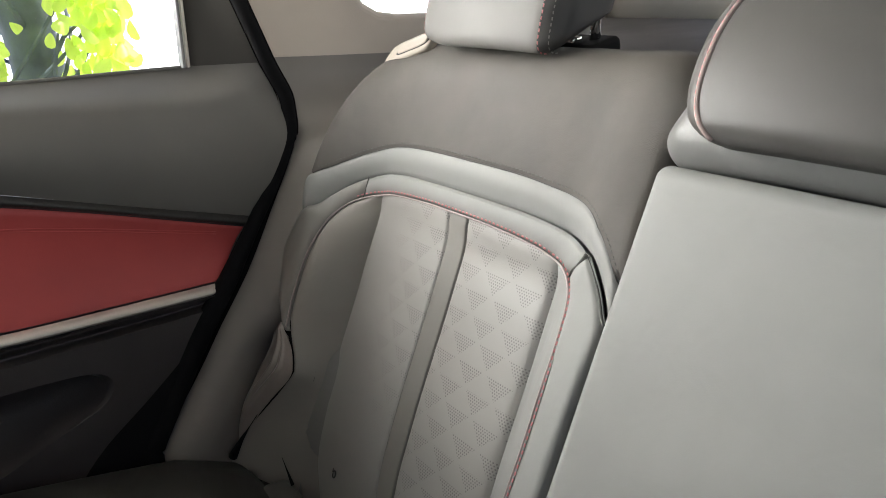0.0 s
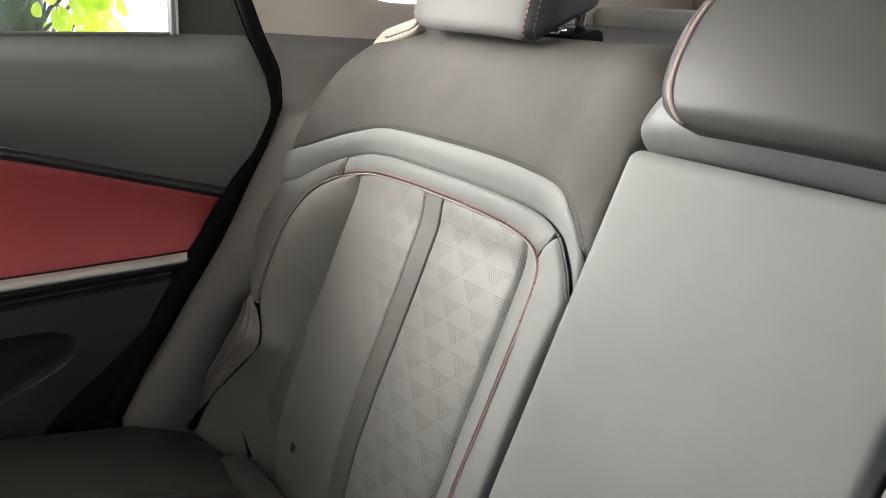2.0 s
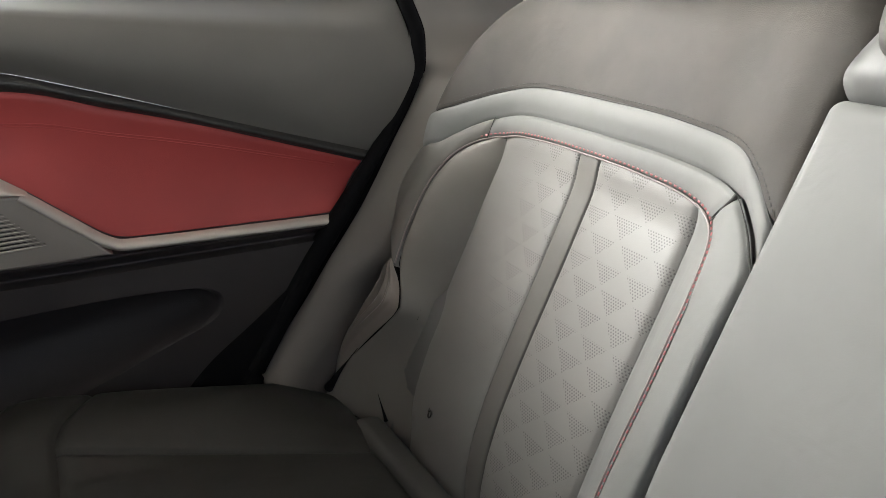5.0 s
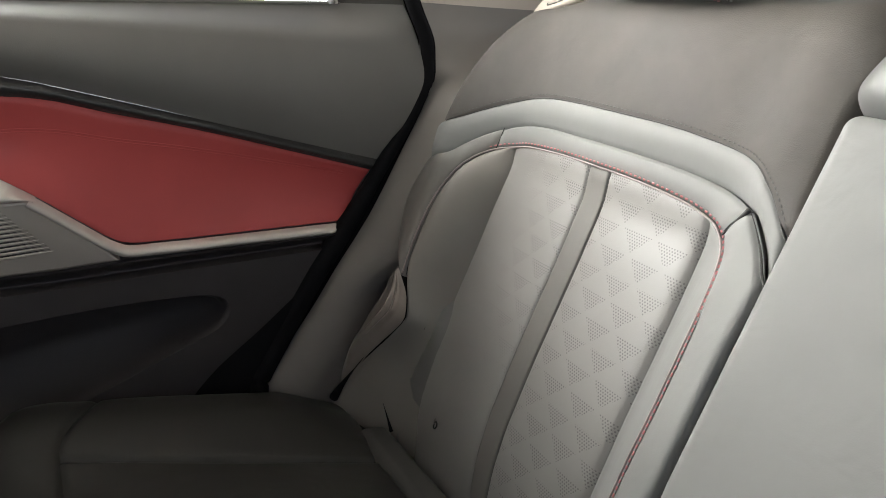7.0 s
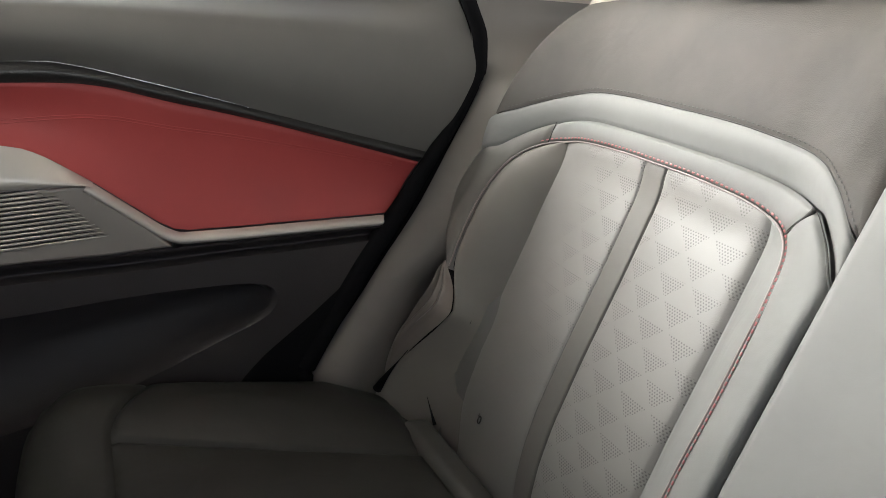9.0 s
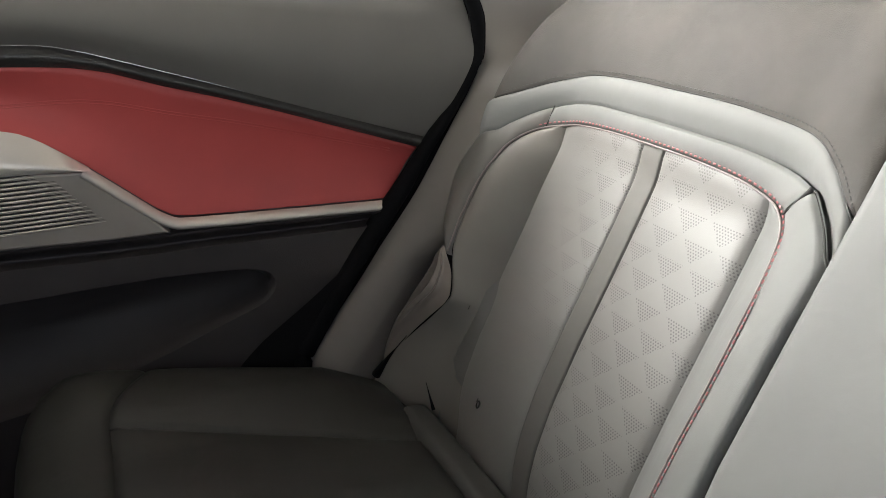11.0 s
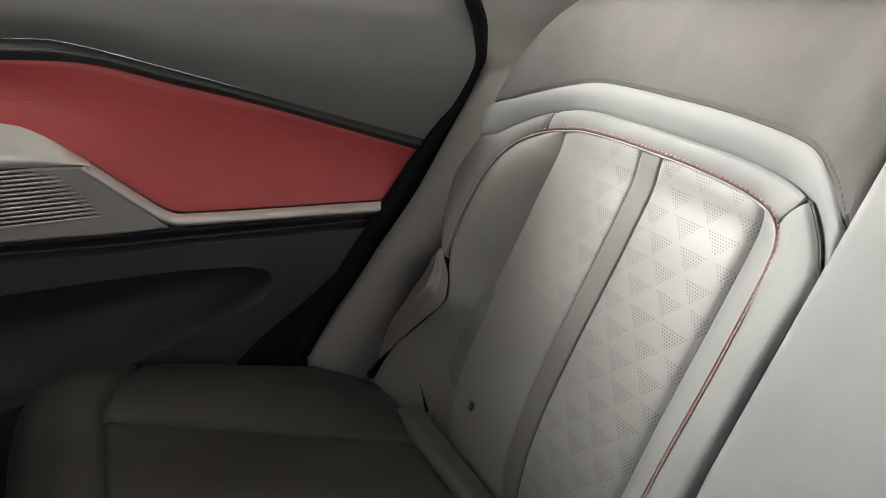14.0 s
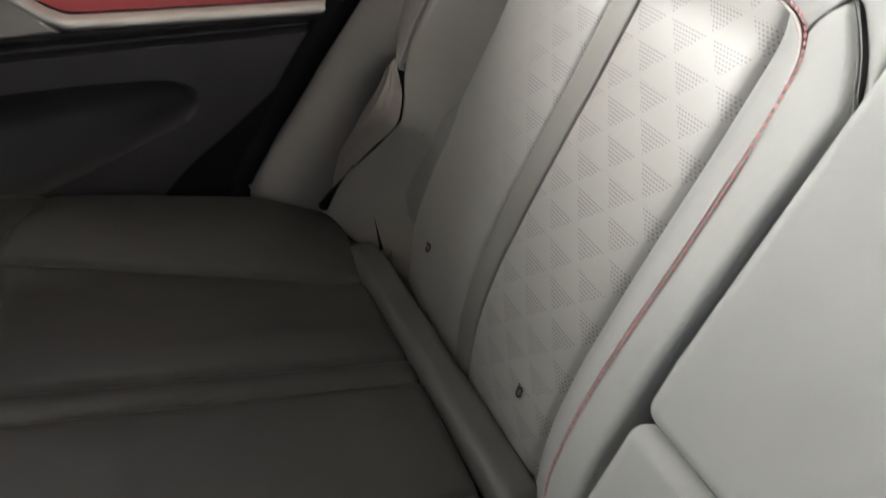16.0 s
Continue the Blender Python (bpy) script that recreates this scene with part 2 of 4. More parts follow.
def tube(path, radius, sides=8, bm=None, closed=False):
    """A round rod along a path of places."""
    bm = bm or bmesh.new()
    path = [Vector(p) for p in path]
    rings = []
    for i, p in enumerate(path):
        t = (path[min(i + 1, len(path) - 1)] - path[max(i - 1, 0)]).normalized()
        up = Vector((0, 0, 1)) if abs(t.z) < 0.9 else Vector((1, 0, 0))
        e = t.cross(up).normalized()
        f = t.cross(e)
        r = radius(i / (len(path) - 1)) if callable(radius) else radius
        rings.append([bm.verts.new(p + r * (math.cos(k * 2 * math.pi / sides) * e + math.sin(k * 2 * math.pi / sides) * f)) for k in range(sides)])
    for a, b in zip(rings, rings[1:]):
        for k in range(sides):
            bm.faces.new((a[k], a[(k + 1) % sides], b[(k + 1) % sides], b[k]))
    bm.faces.new(rings[0][::-1])
    bm.faces.new(rings[-1])
    return bm


def rounded(size, r, n=4, m=4, shape=None):
    """A box of half sizes with round edges, about the origin; shape(p) bends it."""
    sx, sy, sz = size
    bm = bmesh.new()

    def steps(s):
        rim = [math.tan(math.pi / 4 * k / m) * r for k in range(1, m + 1)]
        mid = [-(s - r) + 2 * (s - r) * k / n for k in range(n + 1)]
        return [-(s - r) - k for k in reversed(rim)] + mid + [s - r + k for k in rim]

    axes = [(0, 1, 2), (1, 2, 0), (2, 0, 1)]
    s = (sx, sy, sz)
    for a, b, c in axes:
        for side in (-1, 1):
            A, B = steps(s[a]), steps(s[b])
            vs = []
            for y in B:
                row = []
                for x in A:
                    q = [0, 0, 0]
                    q[a], q[b], q[c] = x, y, side * s[c]
                    q = Vector(q)
                    inner = Vector([min(max(q[k], -(s[k] - r)), s[k] - r) for k in range(3)])
                    d = q - inner
                    p = inner + d.normalized() * r if d.length > 1e-9 else q
                    row.append(bm.verts.new(shape(p) if shape else p))
                vs.append(row)
            for j in range(len(B) - 1):
                for i in range(len(A) - 1):
                    f = [vs[j][i], vs[j][i + 1], vs[j + 1][i + 1], vs[j + 1][i]]
                    bm.faces.new(f if side > 0 else f[::-1])
    bmesh.ops.remove_doubles(bm, verts=bm.verts, dist=1e-5)
    return bm


def moved(bm, m):
    bmesh.ops.transform(bm, matrix=m, verts=bm.verts)
    return bm


def slab(points, lift, depth, bevel=0.0, seg=2):
    """A flat outline, lifted into space by lift(p, h) and thickened from h = 0 to h = depth."""
    bm = bmesh.new()
    low = [bm.verts.new(lift(p, 0)) for p in points]
    top = [bm.verts.new(lift(p, depth)) for p in points]
    bm.faces.new(low[::-1])
    cap = bm.faces.new(top)
    for i in range(len(points)):
        j = (i + 1) % len(points)
        bm.faces.new((low[i], low[j], top[j], top[i]))
    bmesh.ops.recalc_face_normals(bm, faces=bm.faces)
    if bevel:
        bmesh.ops.bevel(bm, geom=list(cap.edges), offset=bevel, segments=seg, affect="EDGES", profile=0.5)
    return bm


def box(x0, x1, y0, y1, z0, z1, bevel=0.0):
    bm = bmesh.new()
    bmesh.ops.create_cube(bm, size=1)
    moved(bm, Matrix.Translation(((x0 + x1) / 2, (y0 + y1) / 2, (z0 + z1) / 2)) @ Matrix.Diagonal((x1 - x0, y1 - y0, z1 - z0, 1)))
    if bevel:
        bmesh.ops.bevel(bm, geom=list(bm.edges), offset=bevel, segments=3, affect="EDGES", profile=0.5)
    return bm


def dashes(path, normal, length, gap, width, height, bm=None):
    """Stitches: short raised thread ends along a path."""
    bm = bm or bmesh.new()
    path = np.array(path, float)
    d = np.r_[0, np.cumsum(np.linalg.norm(np.diff(path, axis=0), axis=1))]
    s = 0.0
    at = lambda x: Vector([np.interp(x, d, path[:, k]) for k in range(3)])  # noqa: E731
    while s + length < d[-1]:
        a, b = at(s), at(s + length)
        t = (b - a).normalized()
        n = Vector(normal(a)) if callable(normal) else Vector(normal)
        e = t.cross(n).normalized() * width / 2
        n = n.normalized()
        ring = [[a, 0.1], [a + (b - a) * 0.25, 1], [a + (b - a) * 0.75, 1], [b, 0.1]]
        rows = [[bm.verts.new(p - e), bm.verts.new(p + n * height * h), bm.verts.new(p + e)] for p, h in ring]
        for r0, r1 in zip(rows, rows[1:]):
            bm.faces.new((r0[0], r0[1], r1[1], r1[0]))
            bm.faces.new((r0[1], r0[2], r1[2], r1[1]))
        s += length + gap
    return bm


# ---- the outboard seat back: u across, v up the reclined back, d out towards the sitter ----
RS, RC, BITE = math.sin(radians(25)), math.cos(radians(25)), 0.36
OUT = Vector((0, -RC, RS))


def seat(u, v, d=0.0):
    return Vector((u, v * RS - d * RC, BITE + v * RC + d * RS))


base_d = table([-0.03, 0.0, 0.03, 0.07, 0.12, 0.2, 0.3, 0.38, 0.41, 0.44, 0.55, 0.63], [-0.033, -0.0235, -0.013, -0.005, -0.001, -0.003, -0.009, -0.012, -0.004, 0.0, 0.0, -0.004], 0.022)
wing_d = table([0.0, 0.06, 0.15, 0.3, 0.36, 0.42, 0.47, 0.53, 0.6], [0.044, 0.06, 0.068, 0.066, 0.058, 0.04, 0.029, 0.022, 0.012], 0.03)
EDGE, ROLL = 0.260, 0.015


def seam_left(v):
    """The seam between the perforated panel and the outer bolster."""
    return 0.156 + 0.016 * smooth(0.41, 0.29, v)


def depth(u, v):
    a = abs(u)
    if u > 0:
        d = base_d(v) + wing_d(v) * (smooth(0.15, 0.262, a) if a < 0.217 else 0.645 + 4.0 * (min(a, EDGE) - 0.217))
    else:
        s = seam_left(v)
        x = min(max((a - s) / (0.217 - s), 0), 1)
        rise = smooth(0.15, 0.262, min(a, EDGE))
        if a < 0.217:
            k = smooth(0.43, 0.34, v)
            rise = rise * (1 - k) + 0.645 * (1 - (1 - x) ** 1.45) * k
        d = base_d(v) + wing_d(v) * rise
        d -= 0.009 * smooth(0.04, s, a) * (1 - x) ** 2 * smooth(0.42, 0.27, v)
        outer = 0.55 * smooth(0.14, 0.2, v) * smooth(0.40, 0.32, v)
        d -= wing_d(v) * outer * (max(0, smooth(0.15, 0.262, min(a, EDGE)) - 0.645) * (a > 0.2) + 0.25 * smooth(0.225, 0.29, a))
    rim = EDGE if u > 0 or v > 0.41 else EDGE + 0.03
    if u > 0 and v < 0.41:
        x = max(0, a - 0.2515)
        return d - (0.010 - math.sqrt(0.0001 - min(x, 0.0098) ** 2)) - 5.0 * max(0, x - 0.0098)
    if a > rim:
        x = min(a - rim, ROLL * 0.98)
        d -= ROLL - math.sqrt(ROLL * ROLL - x * x)
    return d


PIPING = [(0, 0.41), (0.06, 0.4095), (0.12, 0.406), (0.15, 0.401), (0.172, 0.394), (0.19, 0.381), (0.203, 0.362), (0.212, 0.335), (0.217, 0.30), (0.218, 0.25), (0.217, 0.2), (0.214, 0.1), (0.206, -0.02)]
PIPING_L = PIPING[:5] + [(0.1915, 0.3815), (0.2065, 0.3625), (0.2185, 0.335), (0.226, 0.30), (0.2275, 0.25)]
PIPING_OUT = PIPING_L + [(0.2245, 0.215), (0.210, 0.187), (0.195, 0.163), (0.191, 0.149), (0.208, 0.12), (0.236, 0.085), (0.262, 0.05), (0.286, 0.004), (0.30, -0.03)]
FRAME = [(0, 0.434), (0.06, 0.4335), (0.107, 0.4325), (0.15, 0.427), (0.18, 0.416), (0.203, 0.40), (0.222, 0.383), (0.238, 0.366), (0.258, 0.348), (0.278, 0.328), (0.283, 0.29), (0.283, 0.2), (0.282, 0.1), (0.278, -0.02)]
PIPING_UP = PIPING_L + [(0.2245, 0.215), (0.220, 0.198)]
FRAME_OUT = FRAME[:8] + [(0.262, 0.3565), (0.281, 0.345), (0.296, 0.325), (0.301, 0.298), (0.291, 0.270), (0.271, 0.243), (0.244, 0.218), (0.226, 0.198)]
FRAME_CUT = FRAME[:8] + [(0.256, 0.3575), (0.272, 0.349)]
YOKE = [(0, 0.468), (0.05, 0.468), (0.09, 0.467), (0.125, 0.4645), (0.156, 0.4585), (0.186, 0.446), (0.213, 0.4295), (0.234, 0.4155), (0.252, 0.406), (0.264, 0.4005), (0.276, 0.3955)]
FRAME_R = FRAME[:3] + [(0.15, 0.429), (0.182, 0.4235), (0.206, 0.4175), (0.2185, 0.4135), (0.237, 0.3955), (0.251, 0.3775), (0.2615, 0.362), (0.2645, 0.34), (0.2645, 0.30), (0.2645, 0.2), (0.2645, 0.1), (0.2645, -0.02)]
FRAME_CUT_R = FRAME_R[:10] + [(0.278, 0.345)]
YOKE_R = YOKE[:4] + [(0.156, 0.4615), (0.184, 0.456), (0.207, 0.447), (0.227, 0.4345), (0.244, 0.419), (0.260, 0.402), (0.276, 0.385)]
TOP = [(0, 0.557), (0.1, 0.556), (0.15, 0.553), (0.19, 0.543), (0.219, 0.526), (0.238, 0.507), (0.25, 0.483), (0.256, 0.455), (0.258, 0.425), (0.258, 0.402)]
TOP_R = [(0, 0.557), (0.1, 0.557), (0.17, 0.557), (0.203, 0.557), (0.224, 0.5555), (0.2345, 0.547), (0.2385, 0.52), (0.244, 0.46), (0.256, 0.42), (0.268, 0.393)]


def tuck(x, wide, deep):
    return -deep * math.exp(-((x / wide) ** 2))


def band(inner, outer, i0, i1, o0, o1, na, nb, bulge, deep, side=1, wide=0.07, hollow=0.0):
    """A leather strip between two curves, puffed out in the middle and drawn in at its seams."""

    def fn(a, b):
        p, q = inner(i0 + (i1 - i0) * a), outer(o0 + (o1 - o0) * a)
        u, v = p + (q - p) * b
        d = depth(side * u, v) + bulge * (1 - (2 * b - 1) ** 2) + tuck(b, wide, deep) + tuck(1 - b, wide, deep)
        d += tuck(a, 0.012, 0.002) + tuck(1 - a, 0.012, 0.002) + tuck(b, 0.45, hollow) * (0.75 + 0.25 * smooth(0.3, 0.6, a)) * smooth(0, 0.08, a)
        return seat(side * u, v, d)

    return grid(fn, edged(na, 0.03), edged(nb, 0.16), flip=side < 0)


def near(curve, u, v):
    """Where along a curve it comes nearest to a place."""
    return float(np.argmin(np.hypot(*(curve.p - (u, v)).T))) / (len(curve.p) - 1)


SEAM = {-1: 0.156, 1: 0.16}
STRIPE_L, STRIPE_R = -0.0146, 0.0186


def build_backrest():
    ob = thing("passenger_bench_side", (0, 0, BITE), "grey leather outboard rear seat back with perforated centre and red stitching", "car seat", "rear seats")
    pipe, frame_c, cut, yoke, top = (Curve(mirrored(x, y)) for x, y in ((PIPING_L + [(0.2245, 0.215)] + PIPING[11:], PIPING), (FRAME, FRAME_R), (FRAME_CUT, FRAME_CUT_R), (YOKE, YOKE_R), (TOP, TOP_R)))
    pipe_u = Curve(PIPING, 400).p
    legs = {1: pipe_u[pipe_u[:, 1].argsort()]}
    flare = Curve(PIPING_OUT, 400).p
    legs[-1] = flare[flare[:, 1].argsort()]
    head = pipe_u[pipe_u[:, 0] <= 0.1601]

    def pipe_top(u):
        return float(np.interp(abs(u), head[:, 0], head[:, 1]))

    def pipe_leg(v, side):
        return float(np.interp(v, legs[side][:, 1], legs[side][:, 0]))

    # perforated halves and the stripe between them
    def panel(u0, u1, puff, sink, mat, name, label="", soft=1.0, dip=0.0):
        def uv(a, b):
            u = u0 + (u1 - u0) * a
            v = -0.03 + b * (pipe_top(u) + 0.029)
            return (u - (1 - a) * (seam_left(v) - SEAM[-1]) if u0 == -SEAM[-1] else u, v)

        def fn(a, b):
            u, v = uv(a, b)
            wide = 0.0014 / abs(u1 - u0)
            d = depth(u, v) + puff * (1 - (2 * a - 1) ** 6) - sink + tuck(a, wide, 0.002) * soft + tuck(1 - a, wide, 0.002) + tuck(1 - b, 0.012, 0.0012) + tuck(1 - a, 0.05, dip)
            return seat(u, v, d)

        part(name, grid(fn, edged(16, 0.07), edged(44, 0.04), uv), mat, ob, label)

    panel(-SEAM[-1], STRIPE_L, 0.0025, 0, PERF, "perforated_panel", soft=0.15)
    panel(STRIPE_R, SEAM[1], 0.0025, 0, PERF, "perforated_panel", dip=0.005)
    panel(STRIPE_L, STRIPE_R, 0.001, 0.0, STRIPE, "centre_stripe", "smooth matt grey leather stripe")
    # inner faces of the side bolsters
    for side in (-1, 1):
        def fn(a, b, side=side):
            v = -0.03 + b * 0.427
            seam = SEAM[1] if side > 0 else seam_left(v)
            u = seam + (pipe_leg(v, side) - seam) * a
            d = depth(side * min(u, 0.222), v)
            if side < 0:
                k = smooth(0.27, 0.12, v)
                d = d * (1 - k) + (depth(-seam, v) + (0.04 - depth(-seam, v)) * a ** 1.25) * k
            d += tuck(a, 0.05, 0.0015 if side > 0 else 0.0004) + tuck(1 - a, 0.05, 0.002) + 0.003 * (1 - (2 * a - 1) ** 2)
            return seat(side * u, v, d)

        part("bolster_panel", grid(fn, edged(8, 0.12), 44, flip=side < 0), BOLSTER if side < 0 else LEATHER, ob, "smooth grey bolster panel")
    # the frame round the insert: two sides and a top, with a cross seam at each shoulder
    right_p, right_f, left_p, left_f = (Curve(x, 300) for x in (PIPING, FRAME_R, PIPING_UP, FRAME_OUT))
    for side, pc, fc, corner in ((-1, left_p, left_f, (0.178, 0.4165)), (1, right_p, right_f, (0.214, 0.4155))):
        # the left side's darker leather puts its shade into the colour
        part("frame_side", band(pc, fc, near(pc, 0.181, 0.389), 1, near(fc, *corner), 1, 50, 10, 0.003, 0.003 if side < 0 else 0.004, side), STRIPE if side < 0 else LEATHER, ob)
    ia, oa = near(pipe, -0.181, 0.389), near(frame_c, -0.178, 0.4165)
    part("frame_top", band(pipe, frame_c, ia, 1 - ia, oa, near(frame_c, 0.214, 0.4155), 60, 10, 0.0025, 0.003), LEATHER, ob)
    part("yoke_band", band(cut, yoke, 0, 1, 0, 1, 120, 10, 0.0015, 0.0018, hollow=0.0075), LEATHER, ob)
    short = Curve(mirrored(YOKE[:-2] + [(0.2585, 0.4015)], YOKE_R[:-2] + [(0.262, 0.403), (0.272, 0.390)]))

    def fall(u, v):
        return 0.009 * smooth(0.19, 0.262, u) * smooth(0.43, 0.49, v)

    def upper(a, b):
        p, q = short(a), top(a)
        e = top(min(a + 0.004, 1)) - top(max(a - 0.004, 0))
        e = np.array([-e[1], e[0]]) / (np.linalg.norm(e) + 1e-9)
        r = 0.017 + 0.030 * smooth(0.50, 0.552, q[1])
        if b <= 0.6:
            u, v = p + (q - p) * (b / 0.6)
            return seat(u, v, depth(min(max(u, -EDGE), EDGE), v) + tuck(b, 0.012, 0.0008) - fall(u, v))
        d0 = depth(min(max(q[0], -EDGE), EDGE), q[1]) - fall(*q)
        t = min((b - 0.6) / 0.3, 1) * math.pi / 2
        back = max(0, (b - 0.9) / 0.1) * 0.08
        u, v = q + e * r * math.sin(t)
        return seat(u, v, d0 - r * (1 - math.cos(t)) - back)

    part("upper_panel", grid(upper, 120, [0, 0.008, 0.018, 0.03, 0.05] + [0.1 * k for k in range(1, 7)] + [0.65, 0.7, 0.75, 0.8, 0.85, 0.9, 0.95, 1.0]), UPPER, ob, "brown-grey soft leather upper panel")
    # piping and threads
    path = [seat(*p, depth(*p) + 0.0015) for p in pipe.p if p[0] > 0 or p[1] > 0.198]
    part("piping", tube(path, 0.0011, 8), PIPE, ob, "pale pinkish piping")
    outer = []
    for s in np.linspace(near(pipe, -0.185, 0.386), 1, 220):
        p, q = pipe(s), frame_c(s)
        e = (q - p) / np.linalg.norm(q - p)
        u, v = p + e * 0.0042
        outer.append(seat(u, v, depth(u, v) + 0.0018))
    part("stitching", dashes(outer, OUT, 0.0034, 0.003, 0.0019, 0.0009), RED_THREAD, ob, "red stitching along the piping", kind="stuff")
    inner = []
    for s in np.linspace(0.05, 0.945, 260):
        e = yoke(min(s + 0.004, 1)) - yoke(s - 0.004)
        u, v = yoke(s) + np.array([-e[1], e[0]]) / np.linalg.norm(e) * 0.0042
        inner.append(seat(u, v, depth(u, v) - fall(u, v) + 0.0002))
    part("stitching", dashes(inner, OUT, 0.0034, 0.0026, 0.0014, 0.0009), DARK_THREAD, ob, "dark stitching along the yoke seam", kind="stuff")
    # seam lines
    part("seam", tube([seat(*p, depth(*p) - 0.0010) for p in yoke.p[8:-8]], 0.0007, 6), DARK_THREAD, ob, "dark yoke seam")
    for side in (-1, 1):
        ends = np.linspace((0.181, 0.389), (0.178, 0.4175) if side < 0 else (0.214, 0.4155), 8)
        wide = (lambda t: 0.0007) if side < 0 else (lambda t: 0.0006 + 0.0016 * t * t)
        part("seam", tube([seat(side * u, v, depth(side * u, v) + 0.0002) for u, v in ends], wide, 6), DARK_THREAD, ob, "dark cross seam")
        part("seam", tube([seat(STRIPE_L if side < 0 else STRIPE_R, v, depth(0.0165, v) - 0.0018) for v in np.linspace(0.0, 0.405, 60)], 0.0007, 6), DARK_THREAD, ob, "dark seam beside the stripe")
    # where the bolster runs under the yoke, a dark rod paints the fold's shade
    fold = [seat(*frame_c(t), depth(*frame_c(t)) - 0.0008) for t in np.linspace(near(frame_c, 0.206, 0.4175), near(frame_c, 0.2645, 0.335), 40)]
    part("fold", tube(fold, lambda t: 0.0003 + 0.0009 * smooth(0.0, 0.75, t), 8), DARK_THREAD, ob, "dark rod painting the crease shade under the yoke")
    # child seat anchor tags, low on the two halves
    for u in (-0.113, 0.113):
        hub = seat(u, 0.05, depth(u, 0.05) + 0.0042)
        loop = [hub + 0.003 * (math.cos(k * math.pi / 8) * Vector((1, 0, 0)) + 1.5 * math.sin(k * math.pi / 8) * Vector((0, RS, RC))) for k in range(17)]
        part("anchor_tag", tube(loop, 0.0009, 6), BLACK, ob, "small dark anchor eyelet")
        bm = rounded((0.0008, 0.0006, 0.003), 0.0005, 1, 1)
        moved(bm, Matrix.Translation(seat(u - 0.002, 0.055, depth(u, 0.055) + 0.0048)) @ Matrix.Rotation(radians(-25), 4, "X"))
        part("anchor_tag", bm, CHROME, ob, "bright metal tag edge")
    # the body behind the cover
    def shell(a, b):
        v = -0.05 + 0.61 * b
        w = 0.268 if v < 0.5 else 0.268 - 0.05 * ((v - 0.5) / 0.06) ** 2
        if a < 0.4 and v < 0.26:
            w = 0.2 + 0.062 * smooth(0.16, 0.26, v)
        k = [-1, -1, -0.98, -0.5, 0, 0.5, 0.98, 1, 1][round(a * 8)]
        d = [-0.12, -0.02, -0.012, -0.012, -0.012, -0.012, -0.012, -0.02, -0.12][round(a * 8)]
        u = k * w
        if abs(k) < 1:
            d = depth(u * 0.93, v) - 0.035 if abs(k) < 0.9 else depth(EDGE, v) - 0.04
        return seat(u, v, d)

    part("side_cover", grid(shell, 8, 30), LEATHER, ob)
    part("back_board", moved(rounded((0.25, 0.006, 0.31), 0.005, 1, 1), Matrix.Translation(seat(0, 0.26, -0.122)) @ Matrix.Rotation(radians(-25), 4, "X")), CARPET, ob, "dark carpeted back board")
    return ob


backrest = build_backrest()
PITCH = 0.777


def lean(bm, u, v, d):
    return moved(bm, Matrix.Translation(seat(u, v, d)) @ Matrix.Rotation(radians(-25), 4, "X"))


# release lever on the shoulder
def build_lever():
    turn = radians(30)
    e = Vector((-0.28, 0, 0)) + 0.96 * Vector((0, RS, RC))
    out = math.cos(turn) * OUT + math.sin(turn) * e
    across = (Vector((1, 0, 0)) + 0.30 * Vector((0, RS, RC))).normalized()
    across = (across - out * across.dot(out)).normalized()
    at = seat(-0.180, 0.586, -0.010) - out * 0.003
    ob = thing("seat_release_lever", at, "beige plastic seat release lever set in the backrest shoulder", "lever", "seat release levers")
    spin = Matrix.Translation(at) @ Matrix((across, out, across.cross(out))).transposed().to_4x4()

    def oblong(w, h, power=5.0, n=36):
        out = []
        for k in range(n):
            c, s = math.cos(2 * math.pi * k / n), math.sin(2 * math.pi * k / n)
            out.append((w * math.copysign(abs(c) ** (2 / power), c), h * math.copysign(abs(s) ** (2 / power), s)))
        return out

    part("bezel", slab(oblong(0.047, 0.018), lambda p, h: spin @ Vector((p[0], h - 0.006, p[1])), 0.0095, 0.003, 3), BEZEL, ob)
    part("paddle", slab(oblong(0.03, 0.0105), lambda p, h: spin @ Vector((0.009 + p[0], h, p[1])), 0.0055, 0.0015, 2), BEZEL, ob)
    rim = [spin @ Vector((0.009 + x, 0.0036, z)) for x, z in oblong(0.0312, 0.0117) + [(0.0312, 0)]]
    part("gap", tube(rim, 0.0009, 6), BLACK, ob, "dark gap round the paddle")
    return ob


lever = build_lever()


